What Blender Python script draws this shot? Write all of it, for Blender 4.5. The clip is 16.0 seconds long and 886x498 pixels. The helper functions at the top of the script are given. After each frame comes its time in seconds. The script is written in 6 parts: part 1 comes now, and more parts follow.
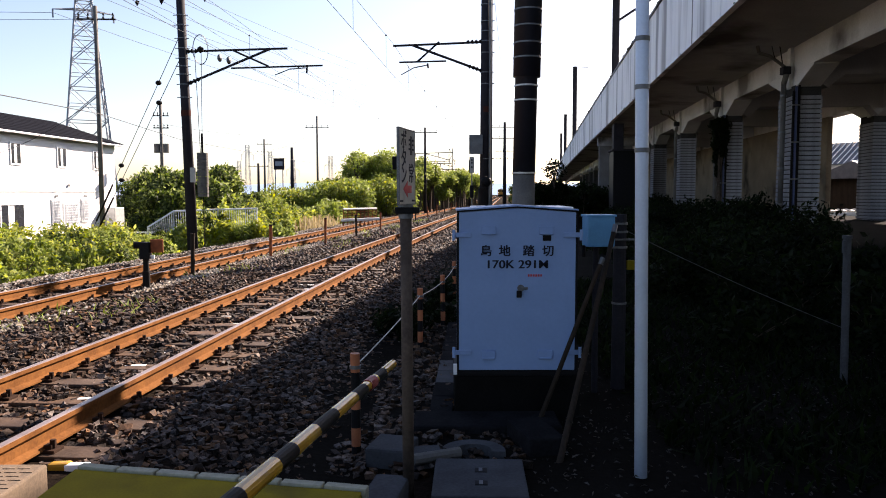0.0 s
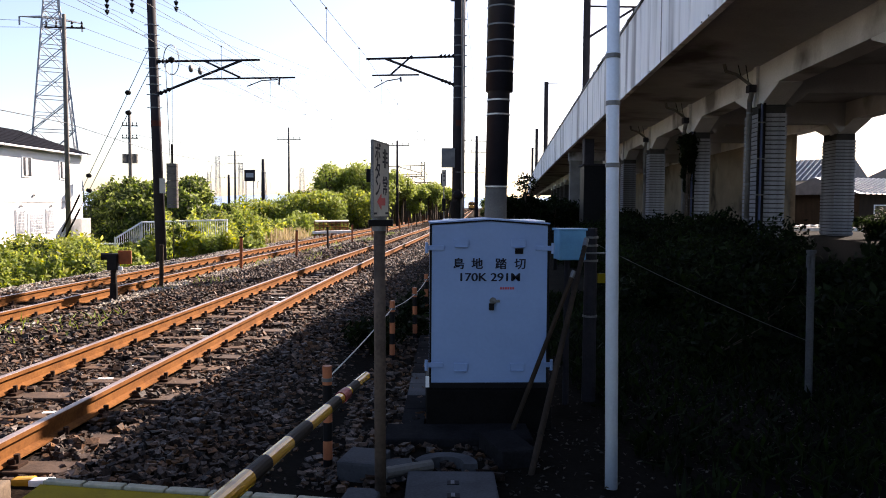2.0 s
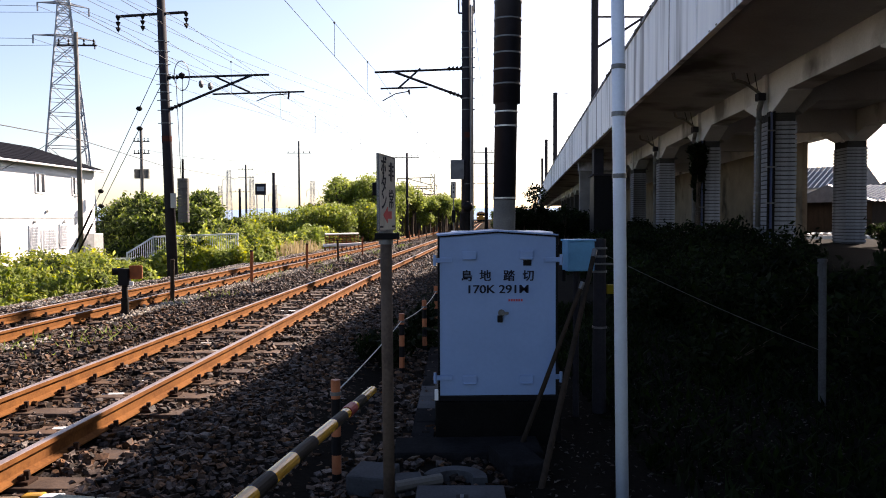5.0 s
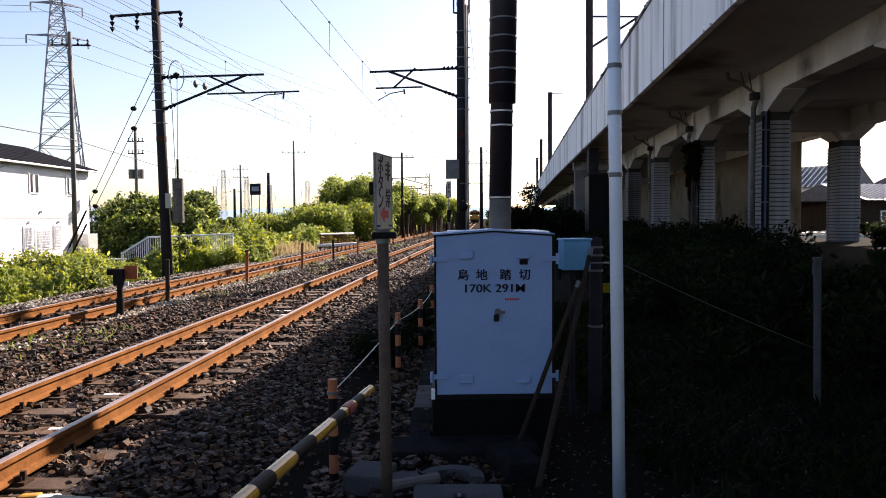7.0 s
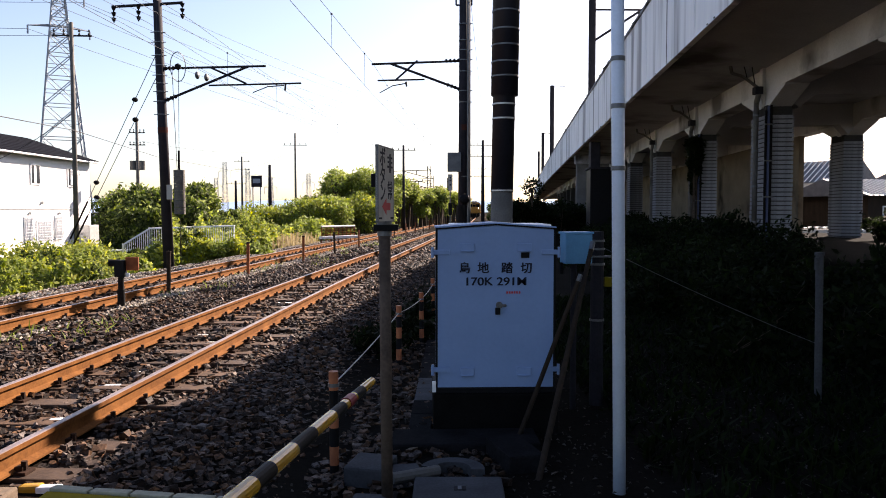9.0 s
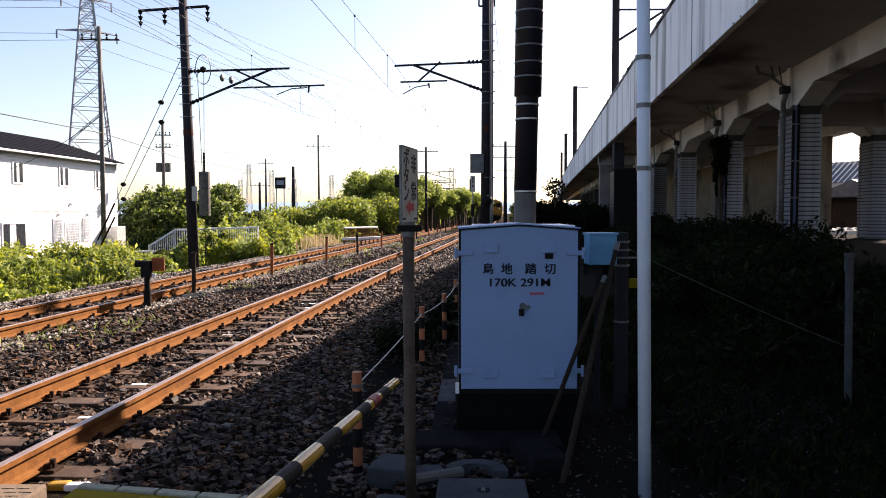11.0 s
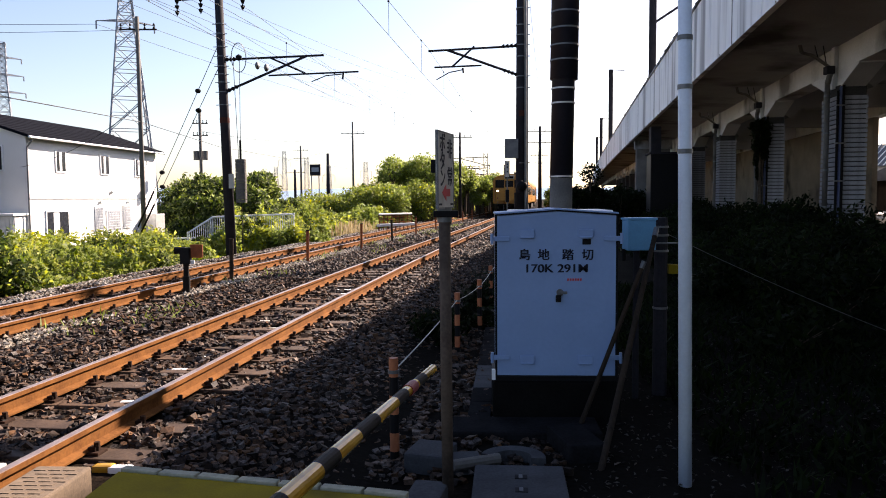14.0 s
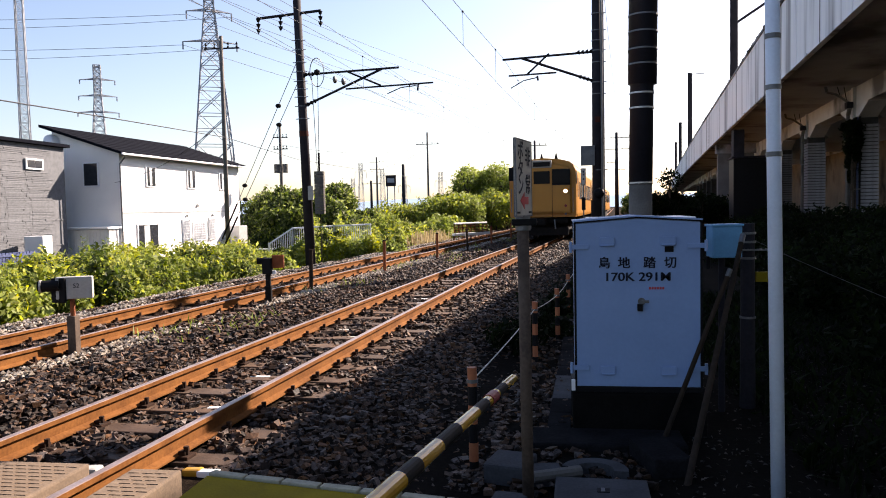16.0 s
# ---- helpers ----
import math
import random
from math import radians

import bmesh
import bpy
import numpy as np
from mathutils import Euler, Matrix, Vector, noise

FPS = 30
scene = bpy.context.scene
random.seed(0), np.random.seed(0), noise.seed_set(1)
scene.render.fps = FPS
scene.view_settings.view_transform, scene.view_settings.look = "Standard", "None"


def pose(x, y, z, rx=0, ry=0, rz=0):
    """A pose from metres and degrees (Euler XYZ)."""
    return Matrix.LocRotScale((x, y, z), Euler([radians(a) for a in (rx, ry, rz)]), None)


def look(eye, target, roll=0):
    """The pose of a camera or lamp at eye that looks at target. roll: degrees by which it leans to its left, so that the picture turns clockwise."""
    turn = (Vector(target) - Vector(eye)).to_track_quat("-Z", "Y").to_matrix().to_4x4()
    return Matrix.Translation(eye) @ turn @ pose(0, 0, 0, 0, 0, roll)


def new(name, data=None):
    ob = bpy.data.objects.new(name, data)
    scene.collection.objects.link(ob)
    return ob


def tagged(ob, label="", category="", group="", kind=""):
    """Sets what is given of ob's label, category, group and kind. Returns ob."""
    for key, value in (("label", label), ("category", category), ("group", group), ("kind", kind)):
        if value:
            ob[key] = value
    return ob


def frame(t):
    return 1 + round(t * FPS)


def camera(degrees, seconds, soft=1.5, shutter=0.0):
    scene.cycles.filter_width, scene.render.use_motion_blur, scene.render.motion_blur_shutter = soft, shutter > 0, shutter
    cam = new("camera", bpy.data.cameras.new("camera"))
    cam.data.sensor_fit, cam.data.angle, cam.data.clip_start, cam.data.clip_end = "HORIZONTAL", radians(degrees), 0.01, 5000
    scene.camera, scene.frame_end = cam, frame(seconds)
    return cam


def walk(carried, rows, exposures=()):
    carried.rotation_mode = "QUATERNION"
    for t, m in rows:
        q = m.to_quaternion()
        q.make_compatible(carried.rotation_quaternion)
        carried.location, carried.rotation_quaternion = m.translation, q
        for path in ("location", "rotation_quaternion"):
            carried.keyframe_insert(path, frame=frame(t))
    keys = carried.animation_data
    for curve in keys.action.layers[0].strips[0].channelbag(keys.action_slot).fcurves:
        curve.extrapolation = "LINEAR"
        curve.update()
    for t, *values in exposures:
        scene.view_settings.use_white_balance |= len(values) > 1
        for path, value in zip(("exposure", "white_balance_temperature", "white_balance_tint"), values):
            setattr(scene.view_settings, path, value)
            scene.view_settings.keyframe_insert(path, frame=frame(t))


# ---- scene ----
cam = camera(61.2, 16.0, soft=1.0)
# camera: seconds, x, y, z, yaw, pitch, roll
ROWS = [
    (0, 0.008, -0.002, 1.532, 0.04, -4.22, 0.08),
    (0.5, 0.003, -0.010, 1.524, -0.34, -4.47, -0.77),
    (1, -0.003, -0.025, 1.521, -0.03, -4.16, -0.79),
    (1.5, -0.005, -0.025, 1.525, -0.71, -3.38, -0.70),
    (2, -0.003, -0.025, 1.531, -2.11, -3.22, -0.34),
    (2.5, 0.001, -0.017, 1.538, -1.95, -2.72, -0.26),
    (3, 0.007, -0.032, 1.533, -2.91, -3.39, -0.29),
    (3.5, 0.018, -0.022, 1.541, -2.33, -2.49, -0.15),
    (4, 0.022, -0.021, 1.534, -1.85, -2.89, 0.67),
    (4.5, 0.022, -0.008, 1.539, -0.99, -2.92, 0.31),
    (5, 0.022, -0.019, 1.538, -1.32, -2.34, 0.26),
    (7.5, 0.008, -0.024, 1.533, -1.75, -2.38, 0.32),
    (8, 0.007, -0.022, 1.532, -1.72, -2.58, 0.17),
    (10.5, 0.002, -0.001, 1.529, -1.19, -2.97, -0.34),
    (11, -0.002, 0.000, 1.526, 0.10, -2.78, 0.10),
    (11.5, 0.001, 0.000, 1.530, 0.14, -2.89, 0.25),
    (12, -0.001, -0.000, 1.532, 0.44, -2.95, -0.14),
    (12.5, -0.006, 0.000, 1.528, 0.30, -3.16, -0.39),
    (13, -0.012, 0.003, 1.530, 0.71, -2.72, 0.17),
    (13.5, -0.016, 0.015, 1.524, 1.89, -3.28, 0.40),
    (14, -0.018, 0.038, 1.522, 2.69, -3.83, 0.42),
    (14.5, -0.022, 0.023, 1.520, 4.21, -3.38, 1.26),
    (15, -0.030, 0.033, 1.516, 5.53, -4.00, 1.56),
    (15.5, -0.039, 0.060, 1.518, 7.99, -3.26, 1.23),
    (15.6, -0.040, 0.053, 1.519, 8.38, -3.05, 1.18),
    (16, -0.040, 0.053, 1.519, 8.38, -3.05, 1.18),
]
walk(cam, [(t, pose(x, y, z, 90 + p, r, w)) for t, x, y, z, w, p, r in ROWS], [(0.0, 1.97, 6720, 22), (0.5, 2.15, 6720, 22), (1.0, 2.2, 6720, 22), (2.0, 2.12, 6720, 22), (3.0, 1.97, 6720, 22), (4.0, 1.93, 6720, 22), (16.0, 1.93, 6720, 22)])

# ---- world, sun, exposure ----
SUN_AZ, SUN_EL = 52.6, 31.1   # degrees ahead of the right hand, and above the horizon
world = bpy.data.worlds.new("world")
scene.world = world
world.use_nodes = True
wn = world.node_tree.nodes
sky = wn.new("ShaderNodeTexSky")
sky.sky_type = "NISHITA"
sky.sun_disc = False
sky.sun_elevation = radians(SUN_EL)
sky.sun_rotation = radians(90 - SUN_AZ)
sky.air_density, sky.dust_density, sky.ozone_density = 1.0, 1.0, 1.4
wn["Background"].inputs["Strength"].default_value = 0.054
world.node_tree.links.new(sky.outputs[0], wn["Background"].inputs[0])
sun = new("sun", bpy.data.lights.new("sun", "SUN"))
sun.data.energy, sun.data.angle, sun.data.color = 5.0, radians(0.53), (1.0, 0.9, 0.75)
to_sun = Vector((math.cos(radians(SUN_AZ)) * math.cos(radians(SUN_EL)), math.sin(radians(SUN_AZ)) * math.cos(radians(SUN_EL)), math.sin(radians(SUN_EL))))
sun.matrix_world = look(to_sun * 60, (0, 0, 0))


# ---- materials ----
def mat(name, a, b=None, rough=0.8, metal=0.0, scale=6.0, fine=60.0, bump=0.15, spec=0.4, vary=0.0, stains=None, stain_at=0.62, stretch=(1, 1, 1), clear=0.0, coarse_mix=0.6):
    """Two colours mixed by coarse and fine noise, stains of a third, relief, and a shift from piece to piece."""
    m = bpy.data.materials.new(name)
    m.use_nodes = True
    nt = m.node_tree
    n, ln = nt.nodes, nt.links
    bs = n["Principled BSDF"]
    b = b or tuple(c * 0.75 for c in a)
    tc = n.new("ShaderNodeTexCoord")
    mp = n.new("ShaderNodeMapping")
    mp.inputs["Scale"].default_value = stretch
    ln.new(tc.outputs["Object"], mp.inputs[0])
    n1 = n.new("ShaderNodeTexNoise")
    n1.inputs["Scale"].default_value, n1.inputs["Detail"].default_value = scale, 5
    n2 = n.new("ShaderNodeTexNoise")
    n2.inputs["Scale"].default_value, n2.inputs["Detail"].default_value = fine, 3
    ln.new(mp.outputs[0], n1.inputs["Vector"])
    ln.new(mp.outputs[0], n2.inputs["Vector"])
    mx = n.new("ShaderNodeMix")
    mx.inputs[0].default_value = 1 - coarse_mix
    ln.new(n1.outputs[0], mx.inputs[2])
    ln.new(n2.outputs[0], mx.inputs[3])
    rp = n.new("ShaderNodeValToRGB")
    rp.color_ramp.elements[0].position, rp.color_ramp.elements[1].position = 0.35, 0.65
    rp.color_ramp.elements[0].color, rp.color_ramp.elements[1].color = (*b, 1), (*a, 1)
    ln.new(mx.outputs[0], rp.inputs[0])
    out = rp.outputs[0]
    if stains:
        n3 = n.new("ShaderNodeTexNoise")
        n3.inputs["Scale"].default_value, n3.inputs["Detail"].default_value = scale * 0.37, 8
        ln.new(mp.outputs[0], n3.inputs["Vector"])
        r3 = n.new("ShaderNodeValToRGB")
        r3.color_ramp.elements[0].position, r3.color_ramp.elements[1].position = stain_at - 0.06, stain_at + 0.08
        ln.new(n3.outputs[0], r3.inputs[0])
        m3 = n.new("ShaderNodeMix")
        m3.data_type = "RGBA"
        m3.inputs[7].default_value = (*stains, 1)
        ln.new(r3.outputs[0], m3.inputs[0])
        ln.new(out, m3.inputs[6])
        out = m3.outputs[2]
    if vary:
        hs = n.new("ShaderNodeHueSaturation")
        oi = n.new("ShaderNodeObjectInfo")
        ge = n.new("ShaderNodeNewGeometry")
        ad = n.new("ShaderNodeMath")
        ad.operation = "ADD"
        ln.new(oi.outputs["Random"], ad.inputs[0])
        ln.new(ge.outputs["Random Per Island"], ad.inputs[1])
        mr = n.new("ShaderNodeMapRange")
        fr = n.new("ShaderNodeMath")
        fr.operation = "FRACT"
        ln.new(ad.outputs[0], fr.inputs[0])
        m7 = n.new("ShaderNodeMath")
        m7.operation = "MULTIPLY"
        m7.inputs[1].default_value = 7.31
        ln.new(ad.outputs[0], m7.inputs[0])
        f7 = n.new("ShaderNodeMath")
        f7.operation = "FRACT"
        ln.new(m7.outputs[0], f7.inputs[0])
        ms = n.new("ShaderNodeMapRange")
        ms.inputs["To Min"].default_value, ms.inputs["To Max"].default_value = 1 - vary * 0.7, 1 + vary * 0.3
        ln.new(f7.outputs[0], ms.inputs[0])
        ln.new(ms.outputs[0], hs.inputs["Saturation"])
        mr.inputs["To Min"].default_value, mr.inputs["To Max"].default_value = 1 - vary, 1 + vary
        ln.new(fr.outputs[0], mr.inputs[0])
        ln.new(mr.outputs[0], hs.inputs["Value"])
        ln.new(out, hs.inputs["Color"])
        out = hs.outputs[0]
    ln.new(out, bs.inputs["Base Color"])
    bs.inputs["Roughness"].default_value, bs.inputs["Metallic"].default_value = rough, metal
    bs.inputs["Specular IOR Level"].default_value = spec
    bs.inputs["Coat Weight"].default_value = clear
    if bump:
        bp = n.new("ShaderNodeBump")
        bp.inputs["Strength"].default_value, bp.inputs["Distance"].default_value = bump, 0.02
        ln.new(mx.outputs[0], bp.inputs["Height"])
        ln.new(bp.outputs[0], bs.inputs["Normal"])
    return m


def glow(name, colour, strength):
    m = bpy.data.materials.new(name)
    m.use_nodes = True
    bs = m.node_tree.nodes["Principled BSDF"]
    bs.inputs["Base Color"].default_value = (*colour, 1)
    bs.inputs["Emission Color"].default_value, bs.inputs["Emission Strength"].default_value = (*colour, 1), strength
    return m


def leaf_mat(name, a, b, vary=0.35, spec=0.12, rough=0.55):
    m = mat(name, a, b, rough=rough, scale=0.9, fine=9, bump=0, vary=vary, spec=spec)
    nt = m.node_tree
    bs = nt.nodes["Principled BSDF"]
    tr = nt.nodes.new("ShaderNodeBsdfTranslucent")
    mx = nt.nodes.new("ShaderNodeMixShader")
    mx.inputs[0].default_value = 0.52
    nt.links.new(bs.inputs["Base Color"].links[0].from_socket, tr.inputs[0])
    nt.links.new(bs.outputs[0], mx.inputs[1])
    nt.links.new(tr.outputs[0], mx.inputs[2])
    nt.links.new(mx.outputs[0], nt.nodes["Material Output"].inputs[0])
    return m


# Near-black soil: deep shade beside the viaduct is put into the base colour.
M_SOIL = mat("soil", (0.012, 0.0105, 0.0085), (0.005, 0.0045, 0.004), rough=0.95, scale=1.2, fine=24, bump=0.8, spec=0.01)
# Much darker than its stones, so the gaps between them carry painted shade.
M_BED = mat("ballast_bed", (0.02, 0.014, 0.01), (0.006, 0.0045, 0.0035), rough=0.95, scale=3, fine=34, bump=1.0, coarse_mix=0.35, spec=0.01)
M_STONE = mat("ballast_stone", (0.104, 0.059, 0.036), (0.009, 0.006, 0.0043), rough=0.68, scale=9, fine=70, bump=0.3, vary=0.9, spec=0.1)
M_RAIL = mat("rusty_rail", (0.19, 0.078, 0.022), (0.1, 0.039, 0.012), rough=0.9, scale=5, fine=45, bump=0.12, stretch=(1, 1, 1), spec=0.06)
M_RAILTOP = mat("polished_rail_head", (0.42, 0.33, 0.3), (0.28, 0.19, 0.15), rough=0.36, metal=0.65, scale=4, fine=60, bump=0.02)
M_SLEEPER = mat("sleeper", (0.1, 0.06, 0.036), (0.04, 0.023, 0.014), rough=0.65, scale=5, fine=50, bump=0.3, vary=0.3, spec=0.2)
M_CLIP = mat("rusty_fastening", (0.04, 0.02, 0.012), (0.02, 0.011, 0.008), rough=0.85, scale=20, fine=120, spec=0.08)
M_CONC = mat("concrete", (0.19, 0.185, 0.18), (0.125, 0.12, 0.115), rough=0.9, scale=1.3, fine=40, bump=0.12, stains=(0.075, 0.07, 0.06), stain_at=0.6, spec=0.08)
M_PARAPET = mat("weathered_parapet", (0.93, 0.935, 0.94), (0.83, 0.845, 0.87), rough=0.85, scale=3.0, fine=22, bump=0.08, stretch=(1, 1, 0.07), stains=(0.36, 0.36, 0.37), stain_at=0.57)
M_SOFFIT = mat("sooty_soffit", (0.43, 0.43, 0.435), (0.32, 0.32, 0.325), rough=0.9, scale=0.8, fine=20, bump=0.1, stains=(0.1, 0.095, 0.09), stain_at=0.58, spec=0.08)
M_COL = mat("column_concrete", (0.33, 0.33, 0.355), (0.2, 0.2, 0.215), rough=0.9, scale=2.2, fine=30, bump=0.2, stains=(0.05, 0.046, 0.042), stain_at=0.53, spec=0.08)
M_TAN = mat("tan_wall", (0.3, 0.24, 0.17), (0.2, 0.16, 0.115), rough=0.9, scale=1.0, fine=20, stains=(0.04, 0.032, 0.025), spec=0.08)
M_WHITE = mat("white_paint", (0.78, 0.79, 0.80), (0.72, 0.73, 0.74), rough=0.45, scale=2.5, fine=40, bump=0.03, stains=(0.62, 0.61, 0.58), stain_at=0.66)
# White paint whose blue and darkness are the shade's, put into its colour.
M_CAB = mat("cabinet_shaded_white_paint", (0.2, 0.31, 0.52), (0.178, 0.28, 0.475), rough=0.5, scale=3.5, fine=30, bump=0.04, stains=(0.14, 0.225, 0.39), stain_at=0.66)
# A white pipe: the blue cast of the shade is put into its paint.
M_PIPE = mat("shade_blue_white_pipe", (0.7, 0.79, 0.92), (0.6, 0.68, 0.8), rough=0.4, scale=5, fine=60, bump=0.03)
M_BLACK = mat("black_paint", (0.008, 0.008, 0.009), (0.004, 0.004, 0.005), rough=0.6, scale=8, fine=80, bump=0.05, spec=0.12)
M_POLE = mat("dark_weathered_pole", (0.03, 0.028, 0.033), (0.017, 0.0155, 0.019), rough=0.8, scale=3, fine=40, bump=0.1, spec=0.12)
M_POLEC = mat("grey_pole", (0.14, 0.13, 0.115), (0.085, 0.078, 0.07), rough=0.85, scale=3, fine=40, stains=(0.05, 0.045, 0.04))
M_STEEL = mat("galvanised_steel", (0.16, 0.165, 0.17), (0.1, 0.105, 0.11), rough=0.5, metal=0.6, scale=6, fine=50, bump=0.05)
M_WIRE = mat("dark_wire", (0.05, 0.05, 0.055), rough=0.6, bump=0, spec=0.12)
M_YEL = mat("yellow_paint", (0.46, 0.25, 0.02), (0.36, 0.19, 0.018), rough=0.25, scale=6, fine=50, bump=0.06, stains=(0.16, 0.1, 0.03), stain_at=0.66, clear=0.3)
M_YELROAD = mat("worn_yellow_road_paint", (0.23, 0.17, 0.008), (0.165, 0.12, 0.008), rough=0.85, scale=4, fine=70, bump=0.2, stains=(0.05, 0.04, 0.012), stain_at=0.62, spec=0.08)
M_ORANGE = mat("orange_marker_paint", (0.4, 0.13, 0.05), (0.3, 0.09, 0.035), rough=0.6, scale=8, fine=60, bump=0.05)
M_RED = mat("red_paint", (0.2, 0.008, 0.014), (0.15, 0.007, 0.011), rough=0.5, bump=0.02)
M_RUST = mat("rust", (0.28, 0.075, 0.02), (0.15, 0.042, 0.014), rough=0.85, scale=9, fine=70, bump=0.15)
M_WOOD = mat("weathered_timber_and_shaded_wall", (0.04, 0.028, 0.02), (0.02, 0.015, 0.011), rough=0.85, scale=5, fine=40, bump=0.2, stretch=(1, 1, 0.15), spec=0.08)
M_ASPHALT = mat("asphalt", (0.07, 0.068, 0.064), (0.04, 0.039, 0.037), rough=0.95, scale=3, fine=120, bump=0.4, spec=0.08)
M_STUD = mat("worn_crossing_panel", (0.165, 0.115, 0.074), (0.085, 0.06, 0.04), rough=0.9, scale=5, fine=60, bump=0.2, stains=(0.04, 0.03, 0.024), stain_at=0.6)
M_SIGN = mat("sign_white", (0.42, 0.41, 0.38), (0.34, 0.33, 0.3), rough=0.5, scale=7, fine=40, bump=0.02, stains=(0.22, 0.2, 0.16), stain_at=0.66)
# Plinth concrete: the black shade under the cabinet is put into its colour.
M_DKCONC = mat("shade_black_concrete", (0.01, 0.0095, 0.009), (0.005, 0.005, 0.0048), rough=0.95, scale=3, fine=40, bump=0.3, spec=0.01)
M_SLATE = mat("blue_grey_roof_tile", (0.10, 0.105, 0.12), (0.06, 0.064, 0.075), rough=0.6, scale=3, fine=30, bump=0.1)
M_ROCK = mat("weathered_block", (0.0765, 0.0783, 0.0828), (0.045, 0.0459, 0.0486), rough=0.95, scale=4, fine=50, bump=0.25, spec=0.08, stains=(0.05, 0.05, 0.05))
M_GIRDER = mat("girder_concrete", (0.65, 0.645, 0.64), (0.5, 0.495, 0.49), rough=0.9, scale=1.1, fine=24, bump=0.1, spec=0.1, stains=(0.16, 0.15, 0.145), stain_at=0.58)
M_OLDRED = mat("faded_red_paint", (0.085, 0.026, 0.018), (0.05, 0.018, 0.013), rough=0.85, spec=0.1)
M_GRAVEL = mat("pale_gravel", (0.46, 0.4, 0.32), (0.19, 0.155, 0.12), rough=0.9, scale=9, fine=70, bump=0.2, vary=0.6, spec=0.1)
M_TRIM = mat("pale_yellowed_kerb_paint", (0.34, 0.33, 0.24), (0.22, 0.21, 0.15), rough=0.8, scale=6, fine=50, bump=0.15, stains=(0.14, 0.12, 0.07))
M_LITTER = mat("dead_leaf_litter", (0.08, 0.068, 0.056), (0.028, 0.024, 0.02), rough=0.9, bump=0, vary=0.7, spec=0.1)
# Core far darker than its bands: shade of the gaps put into colour.
M_CORE = mat("gap_shade_and_black_mortar", (0.055, 0.052, 0.05), (0.03, 0.029, 0.028), rough=0.95, scale=2, fine=30, bump=0.2, spec=0.08)
M_INK = mat("dark_ink", (0.015, 0.017, 0.03), rough=0.6, bump=0, spec=0.12)
M_REDINK = mat("red_ink", (0.55, 0.06, 0.06), rough=0.6, bump=0)
M_BOXB = mat("pale_blue_paint", (0.12, 0.36, 0.56), (0.1, 0.3, 0.48), rough=0.45, bump=0.02)
M_HOUSE = mat("cream_render_wall", (0.8, 0.79, 0.77), (0.74, 0.73, 0.71), rough=0.9, scale=1.2, fine=30, bump=0.05)
M_ROOF = mat("dark_roof_tile", (0.007, 0.008, 0.0125), (0.004, 0.0046, 0.0075), rough=0.95, scale=4, fine=30, bump=0.1, spec=0.03)
M_GREYWALL = mat("grey_siding", (0.17, 0.176, 0.186), (0.11, 0.115, 0.122), rough=0.8, scale=5, fine=30, bump=0.15, vary=0.12, spec=0.1)
M_GLASS = mat("window_glass", (0.03, 0.033, 0.04), (0.02, 0.022, 0.028), rough=0.1, bump=0, spec=0.5)
M_FROST = mat("frosted_pane", (0.42, 0.44, 0.47), (0.34, 0.36, 0.39), rough=0.25, bump=0.02)
M_TOWER = mat("weathered_galvanised_lattice", (0.36, 0.38, 0.41), (0.26, 0.275, 0.3), rough=0.7, bump=0)
M_TGLASS = mat("dark_cab_glass", (0.006, 0.006, 0.008), (0.004, 0.004, 0.005), rough=0.25, bump=0, spec=0.08)
M_SLEEVE = mat("black_plastic_sleeve", (0.018, 0.018, 0.026), (0.01, 0.01, 0.015), rough=0.5, scale=3, fine=30, bump=0.1, spec=0.4)
# Concrete round the cabinet's foot, darkened in colour to stand for shade.
M_SHADECONC = mat("shade_darkened_concrete", (0.02, 0.0195, 0.021), (0.009, 0.0088, 0.009), rough=0.95, scale=4, fine=40, bump=0.25, spec=0.01)
M_RUSTPOLE = mat("rust_brown_pole", (0.115, 0.085, 0.066), (0.06, 0.044, 0.035), rough=0.85, scale=6, fine=50, bump=0.1, spec=0.1, stains=(0.04, 0.028, 0.02))
M_ALU = mat("window_frame_metal", (0.55, 0.55, 0.54), rough=0.4, metal=0.5, bump=0)
M_LEAF = leaf_mat("shrub_leaf", (0.3, 0.35, 0.055), (0.12, 0.17, 0.025))
M_LEAFY = leaf_mat("yellow_green_leaf", (0.47, 0.46, 0.03), (0.16, 0.215, 0.016))
# Foliage kept near black: the viaduct's deep shade is put into its colour.
M_LEAFD = leaf_mat("shade_dark_leaf", (0.014, 0.023, 0.006), (0.004, 0.008, 0.002), vary=0.6, spec=0.05, rough=0.65)
M_REED = leaf_mat("dry_reed", (0.28, 0.22, 0.11), (0.16, 0.12, 0.06))
M_LEAFG = leaf_mat("deep_green_leaf", (0.105, 0.15, 0.023), (0.032, 0.051, 0.009), vary=0.5)
M_BARK = mat("bark", (0.10, 0.075, 0.055), (0.05, 0.04, 0.03), rough=0.95, scale=4, fine=30, bump=0.5, spec=0.12)
M_TRAIN = mat("train_yellow_paint", (0.42, 0.18, 0.01), (0.36, 0.15, 0.009), rough=0.38, scale=1.5, fine=20, bump=0.01, stains=(0.26, 0.11, 0.01), stain_at=0.68)
M_TGREY = mat("train_roof_grey", (0.34, 0.31, 0.26), (0.24, 0.22, 0.19), rough=0.8, scale=3, fine=30)
M_UNDER = mat("underframe_dark", (0.014, 0.012, 0.011), (0.007, 0.006, 0.006), rough=0.85, spec=0.12)
M_LAMP = glow("headlamp_glow", (1.0, 0.9, 0.72), 6)
